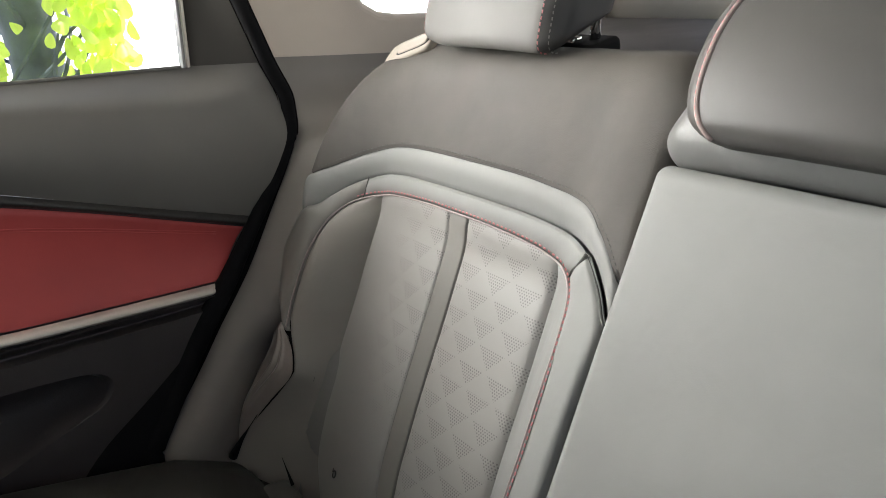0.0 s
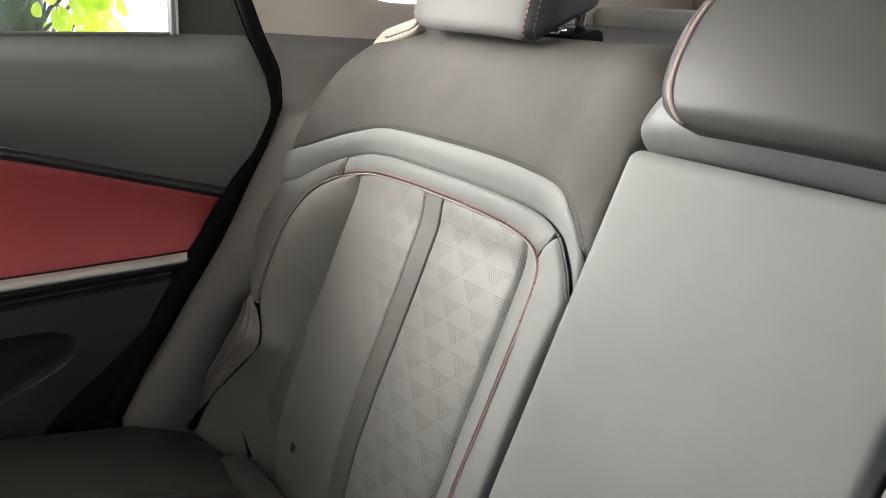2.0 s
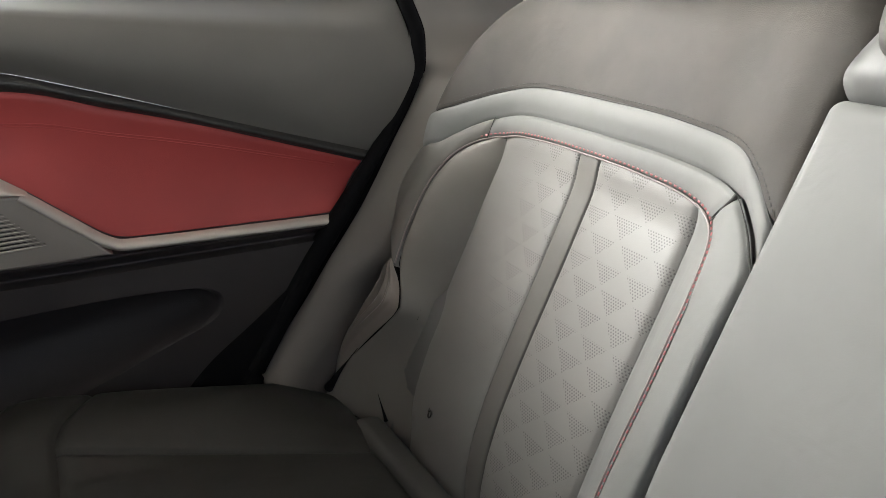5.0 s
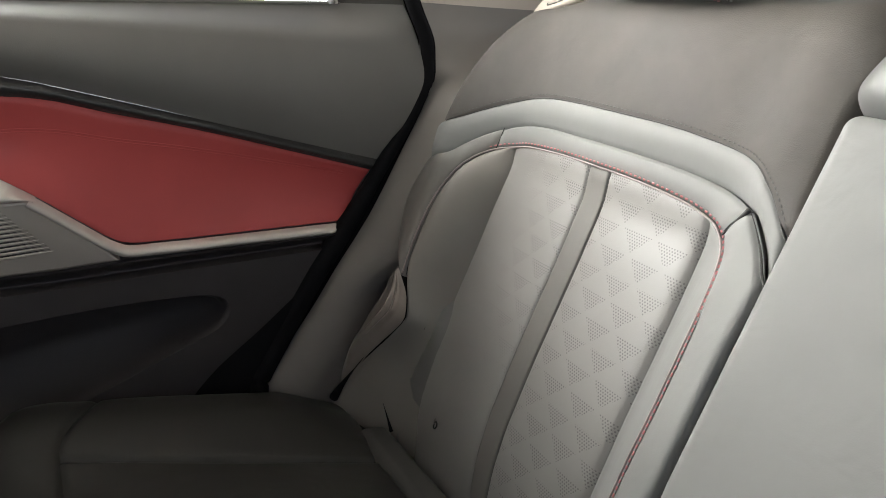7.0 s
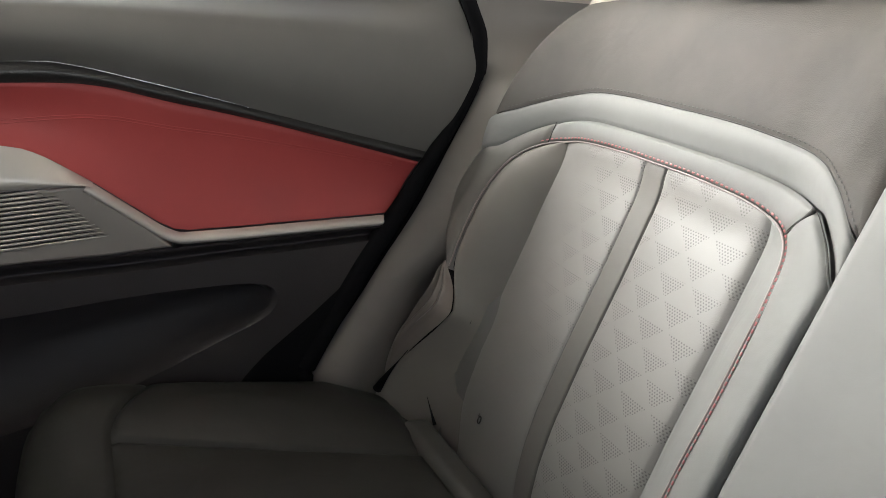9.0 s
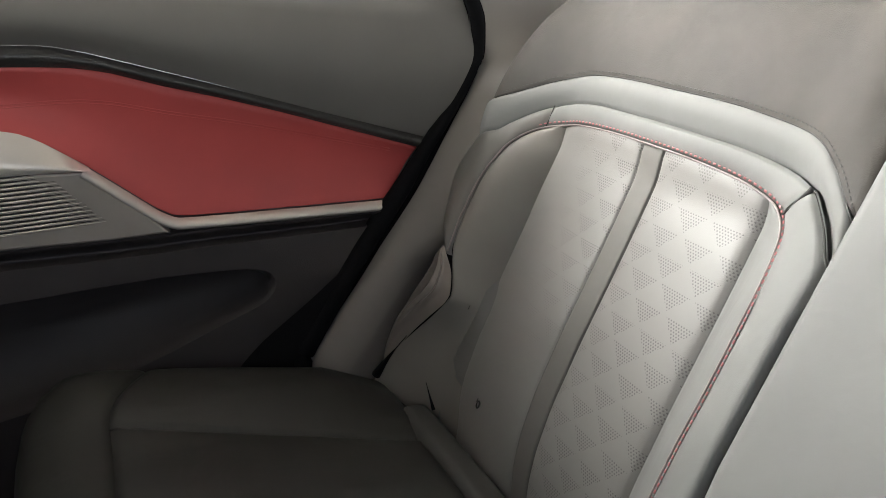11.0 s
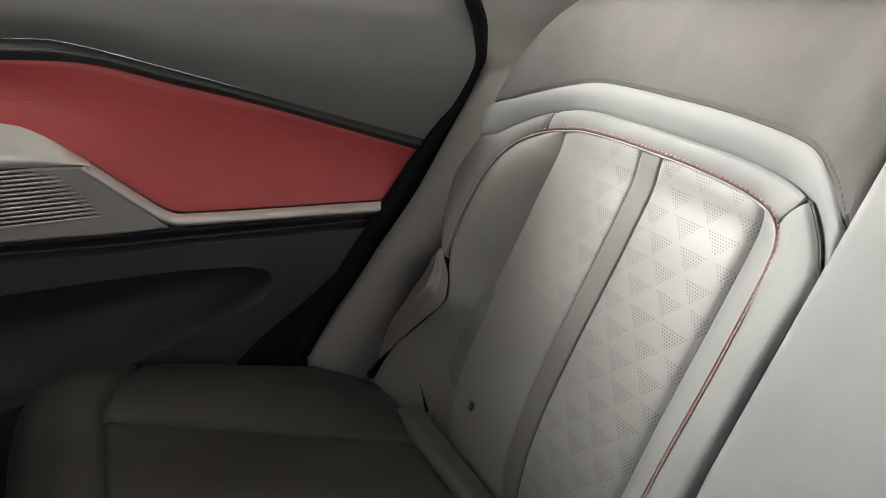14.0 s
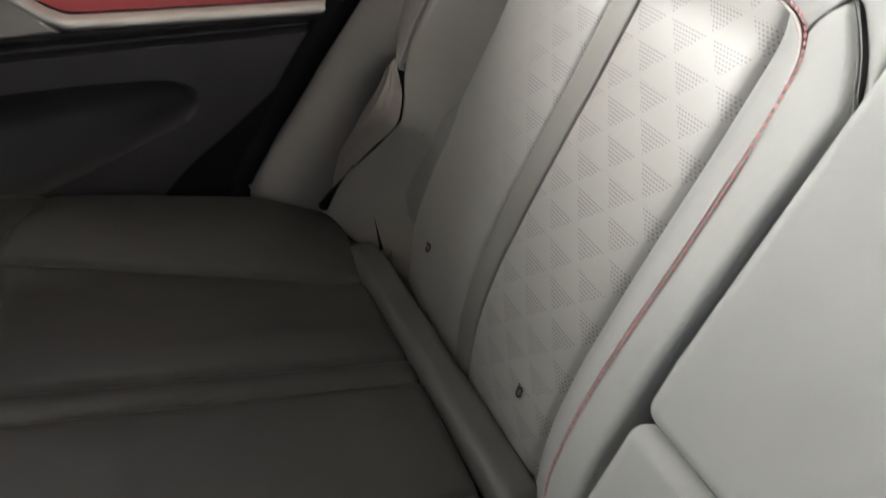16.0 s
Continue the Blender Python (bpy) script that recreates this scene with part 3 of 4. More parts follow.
def build_headrest(u0, low, half_w, half_h, half_t, front, posts, label, mat, post_top, slope=0.0, taper=0.08, corner=0.022, seam_band=False):
    """A padded headrest on two posts; front is how far its face stands out."""
    ob = thing("headrest", seat(u0, low, front - half_t), label, "headrest", "rear headrests")

    def shape(p):
        x, y, z = p
        z += -0.02 * abs(x / half_w) ** 3 * (1 if z > 0 else 0) * (z / half_h)
        if z < 0:
            z += (corner * (-x / half_w) ** 4 if x < 0 else 0) * (-z / half_h)
            z += slope * (y + half_t) / (2 * half_t) * (-z / half_h)
        if seam_band:
            y += 0.016 * (z / half_h + 0.5) ** 2 - 0.004
            x *= 1 - 0.2 * max(0, -z / half_h) ** 5
        else:
            y += 0.01 * (z / half_h) ** 2
        y += 0.012 * (x / half_w) ** 2
        x *= 1 - taper * (z / half_h) ** 2 * (1 if z > 0 else 0.1) - 0.03 * max(0, y / half_t)
        return Vector((x, y, z))

    r = 0.015 if seam_band else 0.026
    cover = lean(rounded((half_w, half_t, half_h), r, 16, 6, shape), u0, low + half_h, front - half_t)
    gusset = [] if seam_band else [f for f in cover.faces if f.calc_center_median().x - u0 > half_w * 0.93 - 0.012]
    if gusset:
        rim = cover.copy()
        bmesh.ops.delete(rim, geom=[f for f in rim.faces if f.calc_center_median().x - u0 <= half_w * 0.93 - 0.012], context="FACES")
        bmesh.ops.delete(cover, geom=gusset, context="FACES")
        part("side_gusset", rim, GUSSET, ob, "leather side gusset, its shade put into the dark colour")
    part("cushion", cover, mat, ob)
    for side in (-1, 1):
        ring = []
        for k in range(61):
            t = -0.97 + 1.94 * k / 60
            z = t * half_h
            over = max(0, abs(z) - (half_h - r))
            inset = r - math.sqrt(max(0, r * r - over * over))
            p = shape(Vector((side * (half_w - 0.018), -half_t + inset + 0.0006, z)))
            ring.append(seat(u0, low + half_h, front - half_t) + Matrix.Rotation(radians(-25), 3, "X") @ p)
        if seam_band:
            part("edge_band", tube(ring, 0.0024, 8), PINK_BAND, ob, "pinkish seam band, window light put into its pale colour")
            ring = [p + OUT * 0.0022 + Vector((side * 0.0008, 0, 0)) for p in ring]
        part("stitching", dashes(ring, OUT + Vector((side * 0.7, 0, 0)), 0.0034, 0.0024, 0.0013, 0.0004), RED_THREAD, ob, "red stitched edge seam", kind="stuff")
        if side > 0 and not seam_band:
            second = [p + Vector((0.009, 0.006, 0)) for p in ring]
            part("stitching", dashes(second, OUT + Vector((1.4, 0, 0)), 0.003, 0.0026, 0.0011, 0.0006), STRIPE, ob, "grey second row of stitches", kind="stuff")
    for u in posts:
        foot = seat(u0 + u, post_top, -0.052)
        rod = part("post", tube([foot + Vector((0.006, 0, -0.02)), foot + Vector((0.007, 0.004, 0.03)), foot + Vector((0.010, -0.004, 0.075))], 0.0055, 16), CHROME, ob, "bright chrome headrest post")
        part("guide_sleeve", moved(rounded((0.030, 0.021, 0.0085), 0.006, 2, 3), Matrix.Translation(foot + Vector((-0.004, 0, 0.003))) @ Matrix.Rotation(radians(8), 4, "X")), RUBBER_AND_SHADE, rod, "black plastic guide sleeve")
        part("release_button", moved(rounded((0.008, 0.007, 0.005), 0.003, 1, 2), Matrix.Translation(foot + Vector((-0.016 if u > 0 else 0.026, -0.006, 0.010)))), CHROME, rod, "bright release button")
    return ob


head_a = build_headrest(-0.021, 0.569, 0.116, 0.09, 0.045, 0.03, (-0.058, 0.100), "grey leather outboard headrest on chrome posts with red edge stitching", HEADREST, 0.603, 0.085)
shift = Matrix.Translation((PITCH, 0, 0)) @ Matrix.Diagonal((-1, 1, 1, 1))
for ob in (backrest, lever, head_a):
    copy_thing(ob, shift @ ob.matrix_basis)

# ---- the centre section: folded armrest, ledge, low headrest, lower pad ----
MID = PITCH / 2


def build_armrest():
    w, h, t, mid = 0.1262, 0.1675, 0.055, MID - 0.0023
    ob = thing("folded_armrest", seat(MID, 0.335, 0.0), "smooth light grey leather centre armrest folded upright", "armrest")

    def shape(p):
        x, y, z = p
        if y < 0:
            y += 0.004 * ((x / w) ** 2 + (z / h) ** 2) * (-y / t) * 0.6
        y += 0.030 * (z / h) * 0.4
        x *= 1 - 0.02 * (z < -h * 0.8) * (abs(z) / h - 0.8) * 5
        return Vector((x, y, z))

    part("front_pad", lean(rounded((w, 0.026, h), 0.011, 12, 6, shape), mid, 0.335, 0.042 - 0.026), LEATHER, ob)
    part("body", lean(rounded((w - 0.003, t - 0.02, h - 0.004), 0.01, 6, 3, shape), mid, 0.335, 0.006 - t + 0.02), LEATHER, ob)
    return ob


build_armrest()
centre = thing("centre_seat_back", seat(MID, 0.28, -0.07), "grey leather centre seat back that frames the folded armrest", "car seat")
ledge = rounded((0.137, 0.05, 0.048), 0.03, 8, 6, lambda p: Vector((p.x + (0.03 * smooth(-0.035, 0.05, p.z) if p.x < 0 else 0) * min(1, -p.x / 0.1), p.y + 0.012 * (p.x / 0.124) ** 2, p.z - 0.004 * (p.x / 0.124) ** 2)))
part("ledge", lean(ledge, MID - 0.0125, 0.553, 0.03 - 0.05), LEDGE, centre, "rounded grey leather ledge")
build_headrest(MID + 0.005, 0.521, 0.1105, 0.069, 0.045, 0.062, (-0.06, 0.06), "low wide grey leather centre headrest with red edge stitching", CENTRE_HEAD, 0.62, 0.0, 0.2, 0.0, True)
low_pad = rounded((0.121, 0.05, 0.09), 0.012, 8, 4)
part("lower_pad", lean(low_pad, MID, 0.079, 0.062 - 0.05), LEATHER, centre, "light grey leather lower pad")
recess = box(-0.128, 0.128, -0.005, 0.005, -0.3, 0.3)
part("recess_panel", lean(recess, MID, 0.28, -0.075), CUSHION, centre, "dark grey vinyl recess panel")

# ---- the flap of side leather by the outboard bolster ----
flap = thing("bolster_side_flap", seat(-0.25, 0.1, 0.02), "creased grey leather flap at the side of the bolster", "leather flap")
edge_a = Curve([(-0.235, 0.206), (-0.243, 0.185), (-0.255, 0.152), (-0.275, 0.113), (-0.298, 0.070), (-0.322, 0.006)])
edge_b = Curve([(-0.228, 0.204), (-0.209, 0.190), (-0.190, 0.166), (-0.188, 0.147), (-0.220, 0.106), (-0.255, 0.060), (-0.302, 0.0)])


def flap_at(a, b):
    p = edge_a(a) + (edge_b(a) - edge_a(a)) * b
    d = 0.0405 + 0.010 * math.sin(b * math.pi) * math.sin(a * math.pi) ** 0.5
    d += (0.007 * math.exp(-(((b - 0.46 - 0.12 * a) / 0.07) ** 2)) + 0.004 * math.exp(-(((b - 0.70 + 0.1 * a) / 0.05) ** 2))) * math.sin(min(1, a * 1.2) * math.pi)
    d += (0.006 * math.exp(-(((b - 0.07) / 0.06) ** 2)) - 0.017 * math.exp(-(((b - 0.26 - 0.1 * a) / 0.09) ** 2))) * smooth(0.62, 0.3, a) * smooth(0.0, 0.12, a)
    d += 0.006 * smooth(0.16, 0.02, a)
    d -= 0.012 * smooth(0.6, 1.0, a)
    return seat(*p, d)


part("leather", grid(flap_at, 40, 44), FLAP, flap)
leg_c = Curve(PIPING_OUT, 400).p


# black sheet paints the shade below the flap and closes the hole there
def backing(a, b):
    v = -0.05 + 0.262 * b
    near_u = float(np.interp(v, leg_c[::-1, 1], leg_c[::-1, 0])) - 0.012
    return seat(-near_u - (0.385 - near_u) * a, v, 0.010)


part("flap_shade_sheet", grid(backing, 8, 20, flip=True), RUBBER_AND_SHADE, flap, "black sheet painting the shade below the flap")
# black rods laid on the leather paint the shade in gap and slit
slit_c = Curve([(-0.195, 0.154), (-0.203, 0.132), (-0.232, 0.098), (-0.275, 0.026), (-0.292, -0.012)])
part("gap", tube([seat(*slit_c(s), 0.0405) for s in np.linspace(0, 1, 24)], lambda t: 0.0005 + 0.022 * max(0, t - 0.66) ** 1.2, 8), RUBBER_AND_SHADE, flap, "black rod painting the shade in the gap below the flap")
part("slit_shade", tube([seat(-0.187 - 1.5 * (v - 0.016), v, 0.011 + 0.26 * (v - 0.016)) for v in np.linspace(0.006, 0.028, 12)], lambda t: 0.0003 + 0.0022 * (1 - t) ** 1.5, 6), RUBBER_AND_SHADE, flap, "short black rod painting the shade in a slit")

# ---- seat cushion ----
tilt_z = table([-0.60, -0.49, -0.46, -0.42, -0.385, -0.2, -0.05, 0.02, 0.05], [0.36, 0.40, 0.43, 0.444, 0.440, 0.391, 0.350, 0.336, 0.33], 0.02)
CL, CR = -0.318, 0.27


def cushion_z(x, y):
    z = tilt_z(y) + 0.032 * smooth(0.14, 0.27, -x) + 0.004 * math.cos(x * 9)
    over = max(0, CL + 0.035 - x)
    z -= 0.035 - math.sqrt(max(0, 0.035**2 - min(over, 0.0349) ** 2))
    q = math.hypot(max(0, -x - 0.20) / 0.12, max(0, -y - 0.385) / 0.11)
    z -= 0.14 * smooth(0.75, 1.3, q) * smooth(-0.38, -0.45, y)
    back = max(0, y + 0.115) * max(0, min(1, (-x - 0.19) / 0.08))
    return z - 0.28 * back


def build_cushion():
    ob = thing("rear_seat_cushion", (0, -0.2, 0.3), "dark grey leather rear bench cushion with piped seams, shade in its colour", "car seat cushion")

    def sheet(name, x0, x1, y0, y1, puff, mat=CUSHION, nx=16, ny=26, label=""):
        def fn(a, b):
            xa = x0(b) if callable(x0) else x0
            xb = x1(b) if callable(x1) else x1
            x = xa + (xb - xa) * a
            ya = y0(x) if callable(y0) else y0
            yb = y1(x) if callable(y1) else y1
            y = ya + (yb - ya) * b
            wx, wy = 0.004 / (xb - xa), 0.004 / (yb - ya)
            z = cushion_z(x, y) + puff * (1 - (2 * a - 1) ** 4) * (1 - (2 * b - 1) ** 6) + tuck(a, wx, 0.004) + tuck(1 - a, wx, 0.004) + tuck(b, wy, 0.004) + tuck(1 - b, wy, 0.004)
            return Vector((x, y, z))

        part(name, grid(fn, edged(nx, 0.06), edged(ny, 0.04)), mat, ob, label)

    front = lambda x: -0.379 + 0.05 * smooth(0.20, 0.32, -x)  # noqa: E731
    wing = lambda b: -0.196 + 0.045 * b  # noqa: E731
    sheet("side_bolster", CL, wing, front, -0.028, 0.004)
    sheet("insert_panel", wing, -0.0165, front, -0.028, 0.007)
    sheet("centre_stripe", -0.0165, 0.0165, front, -0.028, 0.001, CUSHION, 4)
    sheet("insert_panel", 0.0165, lambda b: 0.196 - 0.045 * b, front, -0.028, 0.007)
    sheet("side_bolster", lambda b: 0.196 - 0.045 * b, CR, front, -0.028, 0.004)
    sheet("front_roll", CL, CR, -0.60, front, 0.004, ny=24, nx=30)
    # the raised strip along the back edge
    strip = rounded((0.1985, 0.021, 0.018), 0.013, 20, 4)
    for v in strip.verts:
        v.co.y += 0.026 * (v.co.x / 0.183) * 0.35
    part("back_strip", moved(strip, Matrix.Translation((-0.0175, -0.010, 0.339)) @ Matrix.Rotation(radians(-12), 4, "X")), BACK_STRIP, ob, "lighter grey strip along the back edge")

    def skirt(a, b):
        x = CL
        y = -0.60 + 0.62 * a
        return Vector((x - 0.004 * math.sin(b * math.pi), y, cushion_z(x, y) * (1 - b) + 0.12 * b))

    part("side_cover", grid(skirt, 30, 6, flip=True), CUSHION, ob)
    part("base", box(CL + 0.004, 1.06, -0.58, 0.02, 0.10, 0.30, 0.02), CUSHION, ob)

    def rest(a, b):
        x, y = CR + (1.06 - CR) * a, -0.60 + 0.60 * b
        return Vector((x, y, tilt_z(y) + 0.012 * math.sin(a * math.pi) + tuck(a, 0.01, 0.006)))

    part("bench_rest", grid(rest, 24, 30), CUSHION, ob)
    return ob


build_cushion()
# ---- the rear door ----
door = thing("rear_door", (-0.34, -0.4, 0.10), "rear car door with charcoal, red and silver inner trim", "car door")
Y0 = -0.98
seal_y = table([0.10, 0.40, 0.442, 0.546, 0.61, 0.672, 0.732, 0.782, 0.833, 0.876, 0.965, 1.25], [-0.16, -0.138, -0.11, -0.036, 0.017, 0.060, 0.106, 0.137, 0.139, 0.122, 0.097, 0.01], 0.02)
strip_top = table([-0.98, -0.47, -0.412, -0.365, -0.327, -0.25, -0.188, -0.053, 0.08], [0.862, 0.848, 0.844, 0.840, 0.829, 0.801, 0.778, 0.727, 0.678], 0.02)
red_top = table([-0.98, -0.47, -0.424, -0.369, -0.34, -0.308, -0.253, -0.189, -0.123, -0.054, 0.08], [0.83, 0.826, 0.823, 0.818, 0.814, 0.806, 0.785, 0.764, 0.740, 0.713, 0.661], 0.015)
red_low = table([-0.98, -0.49, -0.436, -0.409, -0.39, -0.348, -0.281, -0.264, -0.2, 0.005, 0.05], [0.77, 0.762, 0.757, 0.749, 0.737, 0.702, 0.638, 0.627, 0.621, 0.605, 0.602], 0.006)
sill_z = lambda y: 0.889 - 0.075 * min(y, 0.13)  # noqa: E731


def sheet_between(low, high, x_of, y_end, na=60, nb=24, y_start=Y0):
    """A door panel between two lines, ending at the door's curved rear edge."""

    def fn(a, b):
        ye = y_end
        for _ in range(3):
            ye = min(y_end, seal_y(low(ye) + (high(ye) - low(ye)) * b))
        y = y_start + (ye - y_start) * a
        z = low(y) + (high(y) - low(y)) * b
        return Vector((x_of(b, y, z), y, z))

    return grid(fn, na, edged(nb, 0.08))


def top_x(b, y, z):
    return -0.337 + 0.017 * math.sin(min(b / 0.8, 1) * math.pi) - 0.052 * smooth(0.78, 1.0, b) * (1 - min(max((y - 0.035) / 0.1, 0), 1))


part("upper_trim", sheet_between(strip_top, sill_z, top_x, 0.15), DOOR_TOP, door, "charcoal soft-touch upper trim")
part("accent_strip", sheet_between(red_top, strip_top, lambda b, y, z: -0.337 + 0.006 * math.sin(b * math.pi), 0.12, nb=8), GLOSS, door, "gloss black accent strip")
# thin chrome rod stands in for the strip's highlight, thickest where it shines
glint_line = [Vector((-0.3355, y, strip_top(y) + 0.0005)) for y in np.linspace(-0.43, -0.16, 60)]
part("accent_glint", tube(glint_line, lambda t: 0.0002 + 0.0010 * smooth(0.15, 0.6, t) * smooth(1.0, 0.85, t), 8), CHROME, door, "chrome rod shaped as the accent strip's highlight")
part("red_insert", sheet_between(red_low, red_top, lambda b, y, z: -0.340 - 0.012 * math.sin(b * math.pi) ** 0.8 + tuck(b, 0.02, 0.0012) + tuck(1 - b, 0.04, 0.004), 0.10), RED, door, "red vinyl door insert")
for drop in (0.013, 0.0165):
    seam_a = []
    for y in np.linspace(-0.6, 0.02, 60):
        z = red_top(y) - drop - 0.066 * (0.02 - max(y, -0.42))
        b = (z - red_low(y)) / (red_top(y) - red_low(y))
        seam_a.append(Vector((-0.340 - 0.012 * math.sin(b * math.pi) ** 0.8, y, z)))
    part("seam", tube(seam_a, 0.0006, 6), RED, door, "fine raised line in the red insert")

# silver trim: a wide piece by the handle that narrows into a band under the red insert
low_line = table([-0.98, -0.5, -0.348, -0.3], [0.722, 0.714, 0.702, 0.69], 0.006)


def silver_wide(a, b):
    y = Y0 + (-0.348 - Y0) * a
    z0, z1 = low_line(y), red_low(y) + 0.001
    return Vector((-0.314 - 0.022 * b - 0.010 * (1 - b) ** 8, y, z0 + (z1 - z0) * b))


part("silver_trim", grid(silver_wide, 60, edged(8, 0.15)), SILVER, door, "satin silver trim with a window switch")
band_pts = [np.array((y, red_low(y))) for y in np.linspace(-0.352, 0.004, 120)]


def silver_band(a, b):
    i = a * (len(band_pts) - 1)
    k = min(int(i), len(band_pts) - 2)
    p = band_pts[k] + (band_pts[k + 1] - band_pts[k]) * (i - k)
    t = band_pts[k + 1] - band_pts[k]
    n = np.array((t[1], -t[0])) / np.linalg.norm(t)
    wide = 0.0135
    q = p + n * wide * b
    return Vector((-0.322 - 0.012 * (1 - b) ** 3 - 0.006 * b**6, q[0], q[1]))


part("silver_band", grid(silver_band, 140, edged(6, 0.15), flip=True), SILVER, door, "narrow satin silver band")
grille = part("speaker_grille", slab([(Y0, 0.720), (-0.5, 0.713), (-0.352, 0.701), (-0.335, 0.684), (-0.275, 0.613), (-0.339, 0.615), (-0.52, 0.629), (Y0, 0.65)], lambda p, h: Vector((-0.345 + h, p[0], p[1])), 0.020, 0.003), SPEAKER, door, "brushed grey speaker grille", smooth=False)
for k in range(13):
    z = 0.640 + k * 0.0052
    end = -0.342 - 0.0042 * k - 0.012 * (k > 10)
    pts = [Vector((-0.3245 + 0.0004 * math.sin(t * math.pi), -0.60 + (end + 0.60) * t, z + 0.006 * (1 - t) + 0.001 * k / 13)) for t in np.linspace(0, 1, 14)]
    part("rib", tube(pts, lambda t: 0.0015 * min(1, (1 - t) * 7 + 0.15), 6), SILVER, grille)
    part("slot", tube([p + Vector((-0.0001, 0, 0.0026)) for p in pts], lambda t: 0.0010 * min(1, (1 - t) * 7 + 0.1), 6), BLACK, grille)
switch = part("window_switch", rounded((0.004, 0.032, 0.0085), 0.0025, 2, 2, lambda p: p + Vector((-0.3265, -0.503, 0.7425))), BLACK, door, "black window switch")
part("switch_lamp", rounded((0.0007, 0.0022, 0.002), 0.0006, 1, 1, lambda p: p + Vector((-0.3221, -0.488, 0.7435))), CHROME, switch)
part("switch_edge", rounded((0.0035, 0.0045, 0.0085), 0.002, 1, 2, lambda p: p + Vector((-0.3265, -0.465, 0.7415))), SILVER, switch)

# inner handle: chrome rim round a dark bowl, with a lever
ring = [(-0.62, 0.868), (-0.50, 0.869), (-0.465, 0.861), (-0.436, 0.851), (-0.425, 0.842), (-0.428, 0.830), (-0.445, 0.818), (-0.47, 0.810), (-0.50, 0.804), (-0.62, 0.80)]
handle = part("inner_handle", slab(ring, lambda p, h: Vector((-0.338 + h, p[0], p[1])), 0.008, 0.003), DARK_CHROME, door, "dark inner handle bowl with chrome rim", smooth=False)
rim_c = Curve([(y + 0.008 * (y > -0.6) * -1, 0.835 + (z - 0.835) * 0.86) for y, z in ring])
part("rim", tube([Vector((-0.327, *rim_c(s))) for s in np.linspace(0, 1, 60)], 0.0022, 8), CHROME, handle, "chrome rim")
part("lever", rounded((0.008, 0.06, 0.012), 0.006, 3, 3, lambda p: p + Vector((-0.324, -0.53, 0.828))), CHROME, handle, "chrome lever")
part("end_cap", tube([Vector((-0.330, -0.424, 0.846)), Vector((-0.330, -0.4215, 0.836)), Vector((-0.332, -0.426, 0.826))], 0.0022, 8), SILVER, handle)

# lower door: a lip under the silver, the panel, and the map pocket sunk into it
POCKET = [(-0.80, 0.578), (-0.60, 0.567), (-0.467, 0.5607), (-0.3455, 0.5585), (-0.28, 0.5556), (-0.212, 0.5493), (-0.1765, 0.5425), (-0.1585, 0.5295), (-0.1585, 0.5105), (-0.176, 0.4935), (-0.2202, 0.4781), (-0.2727, 0.4608), (-0.3093, 0.4486), (-0.42, 0.42), (-0.60, 0.40), (-0.80, 0.40)]
low_top = table([-0.98, -0.52, -0.339, -0.27, 0.003, 0.03], [0.652, 0.630, 0.616, 0.612, 0.594, 0.592], 0.01)
lip_z = table([-0.98, -0.458, -0.34, -0.209, -0.062, 0.03], [0.622, 0.6005, 0.5915, 0.585, 0.5765, 0.573], 0.01)


def panel_x(z):
    return -0.325 - 0.035 * (0.6 - z)


def lip_x(b, y, z):
    return -0.346 + 0.024 * smooth(0.1, 1.0, b) + 0.021 * smooth(0.1, 0.0, b)


part("lower_lip", sheet_between(lip_z, low_top, lip_x, 0.02, na=60, nb=14), DOOR_LOW, door, "black plastic undercut lip")


def build_lower_panel():
    ys = np.linspace(Y0, 0.02, 60)
    ring = [(y, lip_z(y)) for y in ys if y < seal_y(lip_z(y))]
    ring += [(seal_y(z), z) for z in np.linspace(ring[-1][1] - 0.004, 0.10, 40)] + [(Y0, 0.10)]
    hole = Curve(POCKET + POCKET[:1], 160).p[:-1]
    bm = bmesh.new()
    loops = []
    for pts in (ring, hole):
        vs = [bm.verts.new((panel_x(z), y, z)) for y, z in pts]
        loops.append(vs)
        for a, b in zip(vs, vs[1:] + vs[:1]):
            bm.edges.new((a, b))
    bmesh.ops.triangle_fill(bm, use_beauty=True, edges=bm.edges[:])
    part("lower_panel", bm, DOOR_LOW, door, "black plastic lower door panel", smooth=False)
    mid = hole.mean(0)
    rows = ((1.0, 0.0), (0.996, 0.0006), (0.988, 0.003), (0.975, 0.008), (0.95, 0.06), (0.0, 0.062))

    def fn(a, b):
        k, sink = rows[round(b * 5)]
        p = mid + (hole[round(a * 160) % 160] - mid) * k
        return Vector((panel_x(p[1]) - sink, p[0], p[1]))

    part("map_pocket", grid(fn, 160, 5), DOOR_LOW, door, "deep black map pocket")


build_lower_panel()
# rear edge seal and the dark jamb behind it
zs = np.linspace(0.12, 1.22, 120)
part("edge_seal", tube([Vector((-0.330, seal_y(z) + 0.008 - 0.005 * smooth(0.72, 0.58, z), z)) for z in zs], lambda t: 0.0095 + 0.005 * smooth(0.52, 0.40, t), 10), RUBBER_AND_SHADE, door, "black rubber door seal")


gap_w = table([0.1, 0.40, 0.50, 0.57, 0.66, 0.73, 0.8, 1.2], [0.010, 0.013, 0.027, 0.030, 0.028, 0.020, 0.018, 0.018], 0.03)


def jamb(a, b):
    z = 0.12 + 1.1 * a
    return Vector((-0.332 - 0.012 * math.sin(b * math.pi), seal_y(z) - 0.003 + (gap_w(z) + 0.006) * b, z))


part("edge_jamb", grid(jamb, 100, 4), RUBBER_AND_SHADE, door)
